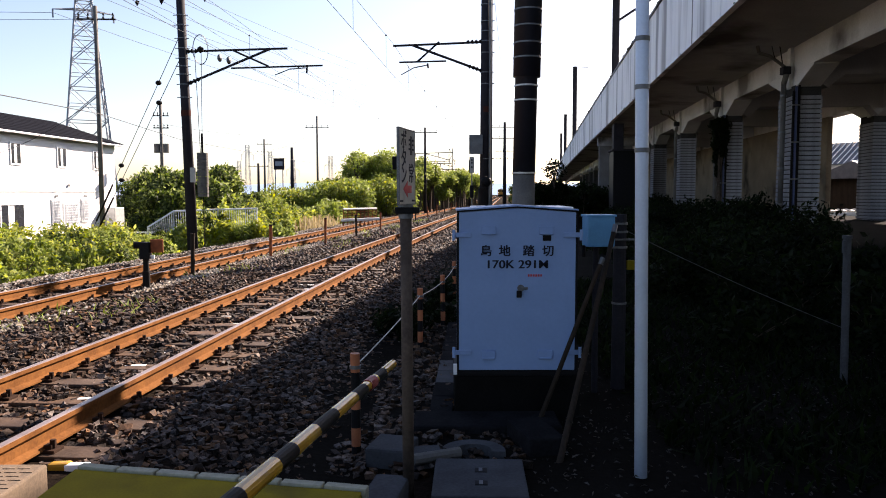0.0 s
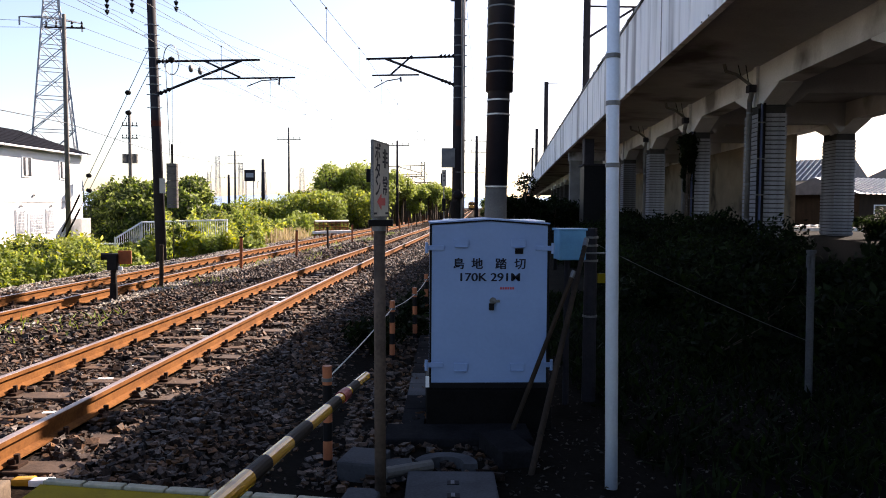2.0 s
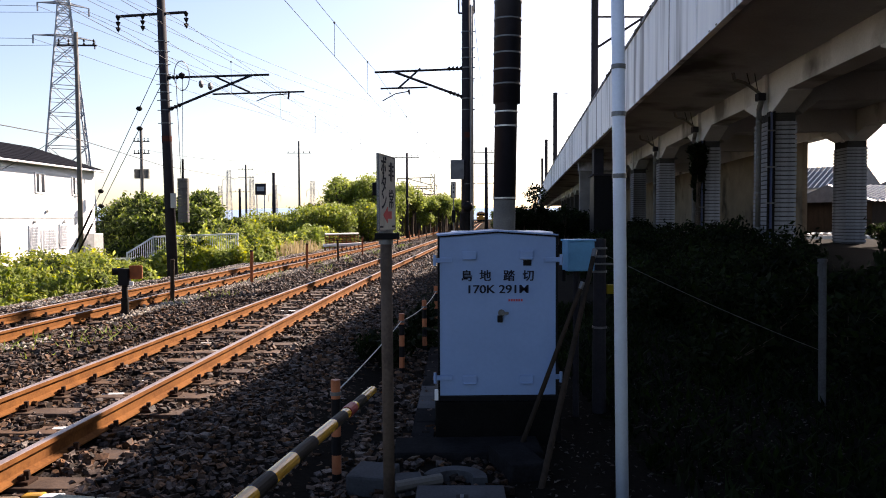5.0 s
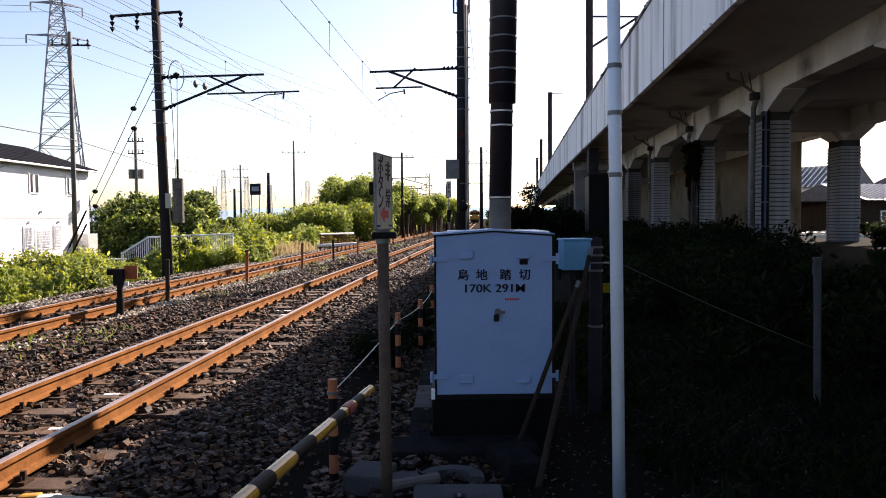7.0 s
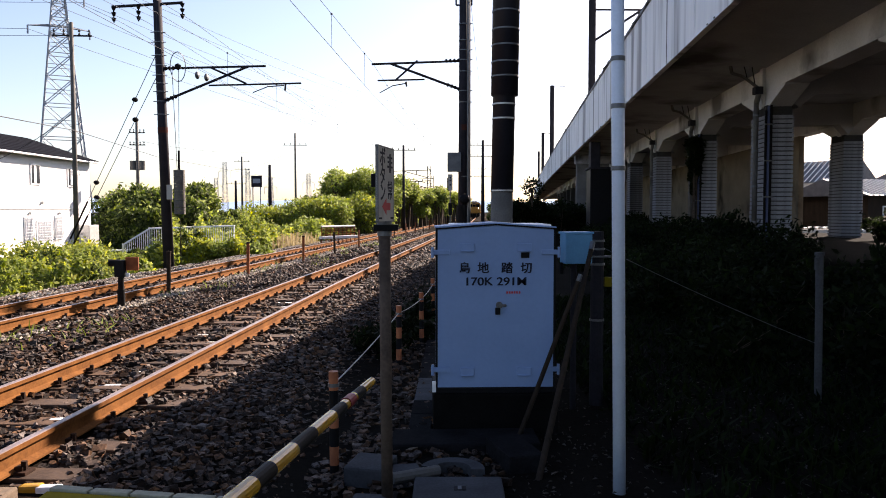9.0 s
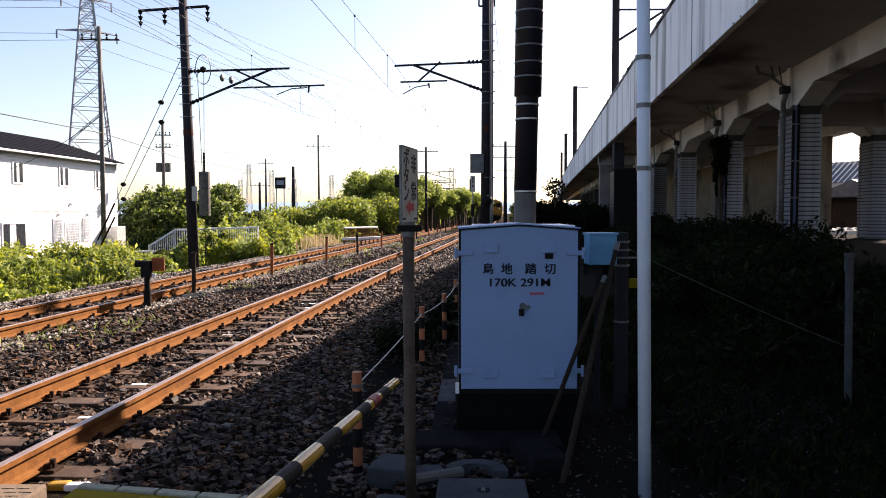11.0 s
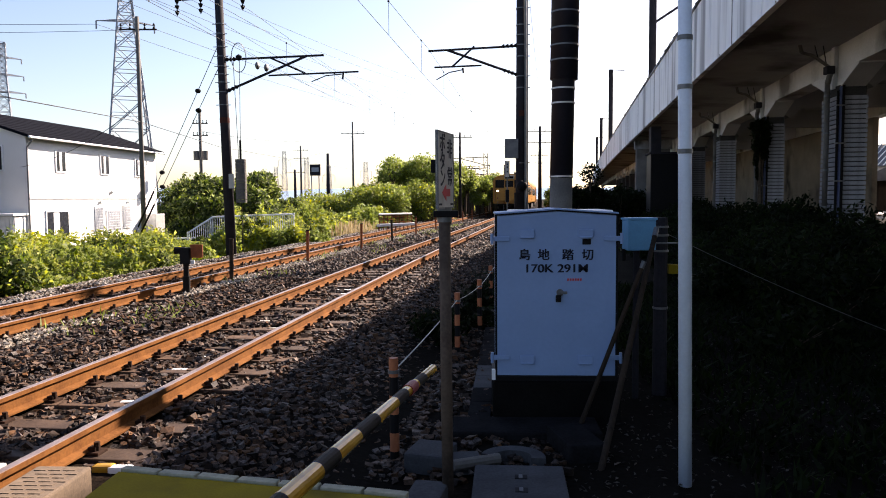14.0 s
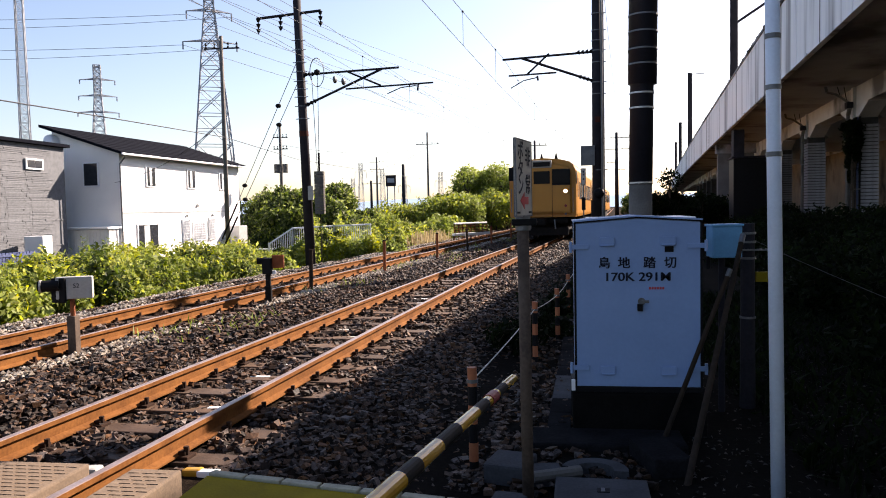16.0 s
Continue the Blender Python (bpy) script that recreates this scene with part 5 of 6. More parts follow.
def concrete_bits():
    g = "loose concrete blocks"
    for x, y, w, d, h, rz in ((-0.36, 5.25, 0.3, 0.34, 0.14, -14), (-0.35, 4.45, 0.22, 0.42, 0.13, -10), (-0.14, 5.2, 0.26, 0.2, 0.1, 8)):
        bm = B()
        box(bm, -w / 2, w / 2, -d / 2, d / 2, 0, h + 0.04, 0.02)
        ob = part("concrete_block", bm, M_ROCK, at=pose(x, y, -0.42, 0, 0, rz))
        tagged(ob, "rough grey concrete block on the stones", "concrete block", group=g)
    t = thing("cable_pit", "concrete cable pit lid with two lifting slots", "pit cover", pose(0.24, 4.75, -0.42, 0, 0, -2))
    bm = B()
    box(bm, -0.3, 0.3, -0.33, 0.33, 0, 0.12, 0.015)
    part("lid", bm, M_ROCK, t)
    for y in (0.1, -0.12):
        bm = B()
        box(bm, -0.03, 0.05, y - 0.035, y + 0.035, 0.115, 0.124)
        sl = part("lifting_slot", bm, M_BLACK, t)
        bm = B()
        box(bm, -0.005, 0.02, y - 0.03, y + 0.03, 0.12, 0.128)
        part("grip", bm, M_STEEL, sl)
    bm = B()
    arc = [(0.18 * math.cos(q), 0.18 * math.sin(q), 0) for q in [math.pi - 0.2 - math.pi * i / 14 for i in range(15)]]
    sweep(bm, arc, [(-0.06, 0), (0.06, 0), (0.05, 0.12), (-0.05, 0.12)])
    tagged(part("pipe_ring", bm, M_ROCK, at=pose(0.22, 5.25, -0.42)), "broken half ring of concrete pipe", "concrete ring")
    bm = B()
    box(bm, -0.24, 0.95, 5.83, 6.266, -0.5, -0.31, 0.02)
    tagged(part("footing_slab", bm, M_SHADECONC), "low concrete slab before the cabinet", "slab")
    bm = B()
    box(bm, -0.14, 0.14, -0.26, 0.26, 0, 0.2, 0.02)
    tagged(part("concrete_block", bm, M_SHADECONC, at=pose(0.7, 5.58, -0.44, 0, 0, 14)), "square concrete block by the timber props", "concrete block", group=g)
    bm = B()
    tube(bm, (-0.2, 5.05, -0.3), (0.12, 5.2, -0.3), 0.04, seg=10)
    tagged(part("cable_duct", bm, M_POLEC), "short grey cable duct", "duct")


concrete_bits()


def paint_marks():
    for k, (i, u, w, mt) in enumerate(((2, -0.35, 0.2, M_WHITE), (5, -0.55, 0.12, M_WHITE), (6, -0.2, 0.22, M_WHITE), (6, -0.7, 0.16, M_WHITE), (14, -0.3, 0.3, M_WHITE), (15, -0.55, 0.26, M_WHITE), (33, -0.5, 0.4, M_WHITE), (4, -0.25, 0.13, M_WHITE), (4, -0.55, 0.2, M_WHITE), (4, -0.85, 0.15, M_SIGN), (8, -0.35, 0.24, M_SIGN), (9, -0.75, 0.18, M_SIGN))):
        y = 4.9 + 0.6 * i + 0.05
        x = track_x(y, u)
        bm = B()
        box(bm, -w / 2, w / 2, -0.03, 0.025, -0.17, -0.1655, 0.0, pose(0, 0, 0, 0, 0, random.uniform(-12, 12)))
        tagged(part("paint_mark", bm, mt, at=pose(x, y, 0)), "dab of white marking paint on a sleeper", "paint mark", group="sleeper paint marks")


paint_marks()
for x, y, w, d, mt in ((-2.42, 4.6, 0.14, 0.07, M_YEL), (-2.3, 4.58, 0.16, 0.06, M_WHITE), (-3.2, 4.55, 0.3, 0.1, M_SIGN)):
    bm = B()
    box(bm, -w / 2, w / 2, -d / 2, d / 2, -0.3, -0.15, 0.02)
    tagged(part("painted_stone", bm, mt, at=pose(x, y, 0, 2, -3, random.uniform(-15, 15))), "paint-splashed concrete chunk at the crossing's end", "stone", group="painted stones")


tr = thing("cable_trough", "grey concrete cable trough running beside the cabinet", "cable trough", pose(-0.02, 6.3, -0.44, 0, 0, -2.5))
for i in range(9):
    part("trough_lid", box(B(), -0.1, 0.1, 0.5 * i + 0.005, 0.5 * i + 0.495, 0.06, 0.11, 0.008), M_ROCK if i in (2, 3) else M_SHADECONC, tr)
part("trough_wall", box(B(), -0.12, 0.12, 0, 4.5, -0.1, 0.06), M_SHADECONC, tr)


# ---- houses and fences ----
def window(parent, m, w, h, lattice=False, split=True):
    f = part("window", box(B(), -w / 2 - 0.08, w / 2 + 0.08, -0.045, 0.03, -h / 2 - 0.08, h / 2 + 0.08, 0.01), M_WHITE, parent, at=m)
    for s in ((-1, 1) if split else (0,)):
        ww = w / 2 - 0.02 if split else w
        c = s * (w / 4)
        part("pane", box(B(), c - ww / 2, c + ww / 2, -0.056, -0.04, -h / 2, h / 2), M_FROST if lattice else M_GLASS, f)
    if lattice:
        bm = B()
        for i in range(7):
            x = -w / 2 + w * i / 6
            tube(bm, (x, -0.16, -h / 2 - 0.05), (x, -0.16, h / 2 + 0.05), 0.014, seg=4)
        for i in range(9):
            z = -h / 2 + h * i / 8
            tube(bm, (-w / 2 - 0.05, -0.16, z), (w / 2 + 0.05, -0.16, z), 0.012, seg=4)
        tube(bm, (-w / 2, -0.16, h / 2), (-w / 2, 0, h / 2), 0.014, seg=4)
        tube(bm, (w / 2, -0.16, h / 2), (w / 2, 0, h / 2), 0.014, seg=4)
        part("grille", bm, M_WHITE, f)
    return f


def white_house():
    # local: x along the lit long wall, y into the house
    m = pose(-21.77, 35.92, -0.9, 0, 0, 87.2)
    h = thing("house", "two-storey cream house with a dark mono-pitch roof", "house", m)
    L, D, E, rise, o, n0 = 12.6, 3.8, 5.6, 1.25, 0.42, -0.5
    bm = B()
    lo = [(n0, 0, 0), (L, 0, 0), (L, D, 0), (n0, D, 0)]
    hi = [(n0, 0, E), (L, 0, E), (L, D, E + rise), (n0, D, E + rise)]
    v = [bm.verts.new(p) for p in lo + hi]
    for f in ((0, 1, 5, 4), (1, 2, 6, 5), (2, 3, 7, 6), (3, 0, 4, 7), (4, 5, 6, 7), (3, 2, 1, 0)):
        bm.faces.new([v[i] for i in f])
    bmesh.ops.recalc_face_normals(bm, faces=bm.faces)
    part("wall", bm, M_HOUSE, h)
    s = rise / D
    bm = B()
    top = [(n0 - o, -o, E - o * s), (L + o, -o, E - o * s), (L + o, D + o, E + rise + o * s), (n0 - o, D + o, E + rise + o * s)]
    vs = [bm.verts.new((x, y, z + 0.03)) for x, y, z in top] + [bm.verts.new((x, y, z + 0.17)) for x, y, z in top]
    for f in ((0, 1, 2, 3), (7, 6, 5, 4), (0, 4, 5, 1), (1, 5, 6, 2), (2, 6, 7, 3), (3, 7, 4, 0)):
        bm.faces.new([vs[i] for i in f])
    bmesh.ops.recalc_face_normals(bm, faces=bm.faces)
    rf = part("roof", bm, M_ROOF, h, "dark tiled mono-pitch roof")
    for i in range(10):
        yy = -o + (D + 2 * o) * (i + 0.5) / 10
        zz = E + yy * s + 0.175
        part("tile_course", box(B(), n0 - o, L + o, yy - 0.03, yy + 0.03, zz - 0.01, zz + 0.01), M_ROOF, rf)
    part("gutter", tube(B(), (n0 - o, -o - 0.05, E - o * s + 0.06), (L + o, -o - 0.05, E - o * s + 0.06), 0.055, seg=8), M_WHITE, h)
    bm = B()
    tube(bm, (n0 - 0.1, -o, E - 0.2), (n0 - 0.06, -0.08, E - 0.55), 0.04, seg=8)
    tube(bm, (n0 - 0.06, -0.08, E - 0.55), (n0 - 0.06, -0.08, 0.2), 0.04, seg=8)
    part("downpipe", bm, M_STEEL, h)
    for x, z, w, hh, lat, sp in ((2.2, 4.5, 0.75, 1.0, False, True), (6.4, 4.5, 0.8, 1.0, False, True), (10.3, 4.5, 0.8, 1.0, False, True), (1.75, 1.3, 1.8, 1.2, False, True), (5.65, 1.45, 0.75, 1.25, True, False), (7.15, 1.3, 1.4, 1.15, True, True), (8.7, 1.5, 0.7, 1.25, True, False)):
        window(h, pose(x, -0.01, z), w, hh, lat, sp)
        if not lat:
            part("curtain", box(B(), -w * 0.22, w * 0.05, -0.064, -0.06, -hh * 0.47, hh * 0.47, 0.0, pose(x, -0.01, z)), M_WHITE, h)
    part("belt_course", box(B(), n0, L, -0.03, 0.02, 2.55, 2.62), M_ALU, h)
    for x, z in ((5.75, 2.35), (7.0, 2.95), (8.8, 2.35)):
        part("wall_vent", ball(B(), (x, -0.06, z), 0.11, 1), M_ALU, h)
    window(h, Matrix.Translation((n0 - 0.01, 1.62, 4.55)) @ Matrix.Rotation(radians(-90), 4, "Z"), 0.75, 1.12, False, False)
    part("satellite_dish", tube(B(), (n0 - 0.3, 3.6, 6.3), (n0 - 0.42, 3.5, 6.35), 0.38, 0.05, 16), M_WHITE, h)
    part("heat_pump", box(B(), 10.6, 11.8, -0.9, -0.05, 0, 1.6, 0.02), M_ALU, h)
    # lean-to store before the gable
    st = thing("garden_store", "low pale metal store with a flat dark roof", "shed", pose(-24.2, 34.4, -0.9))
    for i in range(11):
        part("panel", box(B(), 0.02 + 0.205 * i, 0.21 + 0.205 * i, 0, 0.05, 0, 1.75, 0.01), M_HOUSE, st)
    part("shell", box(B(), 0, 2.3, 0.06, 1.3, 0, 1.75), M_HOUSE, st)
    part("roof", box(B(), -0.15, 2.4, -0.2, 1.4, 1.77, 1.88, 0.02), M_WHITE, st)


white_house()


def grey_house():
    h = thing("house", "grey stone-clad house with a flat eave line", "house", pose(-23.5, 33.5, -0.9))
    part("wall", box(B(), -7.5, 0, -13.0, 0, 0, 5.75), M_GREYWALL, h)
    part("roof", box(B(), -7.7, 0.22, -13.2, 0.2, 5.76, 5.92, 0.02), M_ROOF, h)
    pb = bmesh.new()
    box(pb, 0, 0.012, 0, 1.5, 0, 0.055)
    pm = bpy.data.meshes.new("cladding_strip")
    pb.to_mesh(pm); pb.free(); pm.materials.append(M_GREYWALL)
    rng = random.Random(3)
    for r in range(70):
        y = rng.uniform(0.0, 0.8)
        for k in range(4):
            a = y - 1.55 * (k + 1)
            z = 0.2 + 0.079 * r
            if z > 5.62 or a < -6.4 or a + 1.5 > 0.0 or (4.5 < z < 5.2 and a < -1.5 and a + 1.5 > -2.9):
                continue
            share("cladding_strip", pm, h, Matrix.Translation((0.001, a, z)) @ Matrix.Diagonal((0.6 + 1.4 * rng.random(), 1, 0.7 + 0.6 * rng.random(), 1)))
    window(h, Matrix.Translation((0.05, -2.2, 4.85)) @ Matrix.Rotation(radians(90), 4, "Z"), 1.0, 0.34, False, True)
    bx = thing("outdoor_boiler", "white outdoor hot water unit beside the house", "boiler", pose(-22.6, 30.2, -0.9, 0, 0, 12))
    part("case", box(B(), -0.4, 0.4, -0.45, 0.45, 0, 1.6, 0.02), M_WHITE, bx)
    part("plinth", box(B(), -0.45, 0.45, -0.5, 0.5, -0.02, 0.08), M_CONC, bx)
    fc = thing("slatted_fence", "dark blue slatted metal garden fence", "fence", pose(-21.8, 28.9, -0.9, 0, 0, -90))
    for i in range(24):
        part("slat", box(B(), 0.2 * i, 0.16 + 0.2 * i, 0, 0.03, 0.05, 1.02), M_BLUE, fc)
    part("rail", box(B(), 0, 4.8, 0.03, 0.07, 0.86, 0.93), M_BLUE, fc)
    part("rail", box(B(), 0, 4.8, 0.03, 0.07, 0.15, 0.22), M_BLUE, fc)


grey_house()


def rail_fence():
    r = thing("guard_railing", "white tubular railing along a ramp beside the verge", "railing")
    pts = [(-11.65, 29.5, -0.62), (-10.85, 30.15, 0.0), (-9.2, 30.6, 0.05), (-7.75, 31.1, 0.08)]
    for a, b in zip(pts, pts[1:]):
        a, b = Vector(a), Vector(b)
        for z in (0.12, 0.85):
            part("rail", tube(B(), a + Vector((0, 0, z)), b + Vector((0, 0, z)), 0.035, seg=8), M_WHITE, r)
        n = max(6, int((b - a).length / 0.09))
        for i in range(n + 1):
            p = a.lerp(b, i / n)
            part("baluster", tube(B(), p + Vector((0, 0, 0.0 if i % 6 == 0 else 0.12)), p + Vector((0, 0, 0.85)), 0.02 if i % 12 == 0 else 0.014, seg=5), M_WHITE, r)
        bm = B()
        n2 = max(1, int((b - a).length / 1.1))
        for i in range(n2 + 1):
            p = a.lerp(b, i / n2)
            tube(bm, p, p + Vector((0, 0, 0.9)), 0.035, seg=6)
        part("post", bm, M_WHITE, r)
        bm = B()
        d = b - a
        sweep(bm, [a - Vector((0, 0, 0.02)), b - Vector((0, 0, 0.02))], [(-0.15, -1.2), (0.15, -1.2), (0.15, 0), (-0.15, 0)])
        part("ramp_wall", bm, M_CONC, r)
    f = thing("low_fence", "low weathered brown footbridge parapet with pale edge", "fence")
    a, b = Vector((-5.1, 38.25, -0.3)), Vector((-3.6, 40.2, -0.3))
    part("rail", tube(B(), a + Vector((0, 0, 1.05)), b + Vector((0, 0, 1.05)), 0.05, seg=8), M_HOUSE, f, "pale top rail")
    for i in range(7):
        z = 0.58 + 0.065 * i
        part("mesh_wire", tube(B(), a + Vector((0, 0, z)), b + Vector((0, 0, z)), 0.022, seg=5), M_RUST if i % 2 else M_OLDRED, f)
    for i in range(9):
        p = a.lerp(b, i / 8)
        part("upright", tube(B(), p, p + Vector((0, 0, 1.05)), 0.028, seg=6), M_RUST, f)
    part("edge_beam", box(B(), -1.3, 1.45, -0.1, 0.1, 0.42, 0.56, 0.02, Matrix.Translation((a + b) / 2) @ Matrix.Rotation(math.atan2(2.5, 1.95), 4, "Z")), M_HOUSE, f, "pale concrete edge beam")
    lw = thing("garden_railing", "low white garden railing behind the shrubs", "railing")
    a, b = Vector((-14.5, 30.5, -0.9)), Vector((-11.9, 31.0, -0.9))
    for z in (0.55, 0.85):
        part("rail", tube(B(), a + Vector((0, 0, z)), b + Vector((0, 0, z)), 0.035, seg=6), M_WHITE, lw)
    for i in range(14):
        p = a.lerp(b, i / 13)
        part("baluster", tube(B(), p, p + Vector((0, 0, 0.85)), 0.018, seg=5), M_WHITE, lw)


rail_fence()


def far_houses():
    # First house: shade on its near wall is put into a dark wall colour.
    for k, (x, y, w, d, e, r, mt) in enumerate(((31.2, 51, 8.5, 6, 3.4, 1.15, M_WOOD), (37.4, 70, 7, 6, 5.0, 2.1, M_HOUSE), (40, 58, 9, 8, 3.6, 2.0, M_GREYWALL), (24.2, 44, 2.2, 2.0, 1.2, 0.25, M_WHITE))):
        h = thing("house", "tiled-roof house seen beyond the viaduct", "house", pose(x, y, -0.9, 0, 0, (20, -55, 30, 5)[k]), group="houses beyond the viaduct")
        part("wall", box(B(), -w / 2, w / 2, -d / 2, d / 2, 0, e), mt, h)
        bm = B()
        prism(bm, [(-d / 2 - 0.5, e), (d / 2 + 0.5, e), (0, e + r)], -w / 2 - 0.5, w / 2 + 0.5)
        bmesh.ops.rotate(bm, verts=bm.verts, cent=(0, 0, 0), matrix=Matrix.Rotation(radians(90), 3, "Z"))
        rf = part("roof", bm, M_SLATE, h)
        for i in range(int(w / 0.5)):
            xx = -w / 2 + 0.5 * i
            for s in (-1, 1):
                bm = B()
                tube(bm, (xx, s * (d / 2 + 0.45), e + 0.05), (xx, 0, e + r + 0.03), 0.05, seg=5)
                part("roof_rib", bm, M_HOUSE, rf)
        for i in (-1, 1):
            window(h, pose(i * w / 4, -d / 2, e * 0.62), 1.5, 1.1)
    bm = sweep(B(), [(15.5, 34.5, 0), (20, 33.8, 0), (26, 33.0, 0)], [(0, -0.6), (0.15, -0.6), (0.15, 0.68), (0, 0.68)])
    tagged(part("garden_wall", bm, M_HOUSE), "pale low concrete garden wall beyond the viaduct", "wall", kind="structure")
    n = thing("net_fence", "green mesh fence behind the viaduct", "fence")
    for i in range(9):
        part("post", tube(B(), (19 + 1.5 * i, 30 - 0.6 * i, -0.6), (19 + 1.5 * i, 30 - 0.6 * i, 1.0), 0.03, seg=6), M_TEAL, n)
    for z in [0.05 + 0.11 * i for i in range(9)]:
        part("mesh_wire", tube(B(), (19, 30, z), (31, 25.2, z), 0.012, seg=4), M_TEAL, n)


far_houses()


def viaduct_fittings():
    for y in (COLS[2], COLS[3], COLS[4], COLS[5]):
        p = thing("drain_pipe", "grey downpipe strapped to a viaduct column", "drain pipe", group="viaduct drain pipes")
        x = via_x(y, 2.83)
        bm = B()
        tube(bm, (x - 0.12, y + 0.35, 0.2), (x - 0.12, y + 0.35, 4.55), 0.07, seg=12)
        tube(bm, (x - 0.12, y + 0.35, 4.55), (x - 0.12, y + 0.2, 4.8), 0.075, seg=12)
        part("pipe", bm, M_POLEC, p, smooth=True)
        part("hopper", box(B(), x - 0.24, x - 0.01, y + 0.14, y + 0.38, 4.78, 5.0, 0.03), M_POLE, p)
        bm = B()
        tube(bm, (x - 0.13, y + 0.26, 4.98), (x - 0.55, y + 0.3, 5.3), 0.045, seg=8)
        tube(bm, (x - 0.55, y + 0.3, 5.3), (x - 0.85, y + 0.3, 5.38), 0.045, seg=8)
        tube(bm, (x - 0.85, y + 0.3, 5.38), (x - 0.9, y + 0.3, 5.6), 0.05, seg=8)
        part("branch", bm, M_POLEC, p)
        for d in (0.2, 0.42):
            part("hanger", tube(B(), (x - d, y + 0.27, 5.0 + 0.7 * (d - 0.13)), (x - d - 0.1, y + 0.27, 5.58), 0.015, seg=5), M_POLE, p)
        for z in (1.2, 2.2, 3.2, 4.2):
            part("strap", tube(B(), (x - 0.12, y + 0.35, z), (x - 0.12, y + 0.35, z + 0.05), 0.085, seg=10), M_STEEL, p)
    for y in (COLS[3], COLS[4]):
        cd = thing("cable_conduit", "dark blue cable conduits up a viaduct column", "conduit", pose(via_x(y, 2.9), y, 0), group="column conduits")
        for i in range(3):
            part("pipe", tube(B(), (-0.1 + 0.075 * i, -0.075, 0.1), (-0.1 + 0.075 * i, -0.075, 4.3 + 0.12 * i), 0.036, seg=8), (M_UNDER, M_BLUE, M_UNDER)[i], cd)
        for z in (0.9, 1.9, 2.9, 3.9):
            part("clamp", box(B(), -0.15, 0.12, -0.115, -0.02, z, z + 0.04), M_STEEL, cd)
    g = thing("under_deck_cabinet", "dark equipment hut beneath the viaduct edge", "hut", pose(via_x(43, 0.15), 43, -0.4, 0, 0, -6))
    part("body", box(B(), 0, 1.75, -1.0, 1.0, 0, 4.3, 0.04), M_BLACK, g)
    part("roof", box(B(), -0.08, 1.83, -1.08, 1.08, 4.3, 4.4, 0.02), M_POLE, g)
    part("duct", box(B(), 0.05, 0.6, -0.6, 0.4, 4.4, 5.85, 0.03), M_POLE, g)
    pr = thing("viaduct_pier", "pale broad concrete pier under the far viaduct", "pier", pose(via_x(54, 0.35), 54, -0.4, 0, 0, -6))
    part("shaft", box(B(), 0, 1.15, -0.3, 0.3, 0, 5.3, 0.03), M_CONC, pr)
    part("shaft", box(B(), 1.5, 2.3, -0.3, 0.3, 0, 5.3, 0.03), M_CONC, pr)
    part("cap_beam", box(B(), -0.1, 2.6, -0.4, 0.4, 5.3, 5.92, 0.03), M_COL, pr)


viaduct_fittings()


def signal_post():
    s = thing("track_sign", "slim white track sign with dark rim on a grey post", "sign", pose(1.25, 33.0, -0.4))
    part("post", tube(B(), (0, 0, 0), (0, 0, 3.0), 0.03, seg=8), M_STEEL, s)
    part("rim", box(B(), -0.105, 0.105, -0.02, 0.03, 2.83, 3.55, 0.02), M_BLACK, s)
    part("board", box(B(), -0.085, 0.085, -0.03, -0.016, 2.85, 3.53, 0.01), M_SIGN, s)
    for z in (3.05, 3.24, 3.36):
        part("marking", box(B(), -0.03, 0.03, -0.036, -0.028, z, z + 0.08), M_INK, s)
    part("box", box(B(), -0.08, 0.08, -0.06, 0.08, 1.75, 2.3, 0.02), M_BLACK, s)


signal_post()


# ---- plants ----
def leaves(blobs, n, size, seed, flat=0.3, inner=0.55):
    """Small four-cornered leaves spread through lumpy blobs; returns vertices and faces."""
    rng = np.random.default_rng(seed)
    bl = np.array(blobs, float)
    vol = (bl[:, 3] * bl[:, 4] * bl[:, 5]) ** (2 / 3)
    pick = rng.choice(len(bl), n, p=vol / vol.sum())
    d = rng.normal(size=(n, 3))
    d /= np.linalg.norm(d, axis=1)[:, None]
    rad = rng.uniform(inner, 1.0, n) ** 0.6 * (1 + 0.22 * np.sin(d[:, 0] * 5 + pick) * np.cos(d[:, 1] * 6 + pick * 2) + 0.1 * rng.normal(size=n))
    c = bl[pick, :3] + d * bl[pick, 3:6] * rad[:, None]
    u = rng.normal(size=(n, 3))
    u /= np.linalg.norm(u, axis=1)[:, None]
    w = np.cross(u, d + 0.6 * rng.normal(size=(n, 3)))
    w /= np.linalg.norm(w, axis=1)[:, None] + 1e-9
    s = size * rng.uniform(0.6, 1.4, (n, 1))
    v = np.stack([c - u * s, c + w * s * 0.45 - u * s * 0.1, c + u * s, c - w * s * 0.45 + u * s * 0.1], 1).reshape(-1, 3)
    return v, np.arange(4 * n).reshape(n, 4)


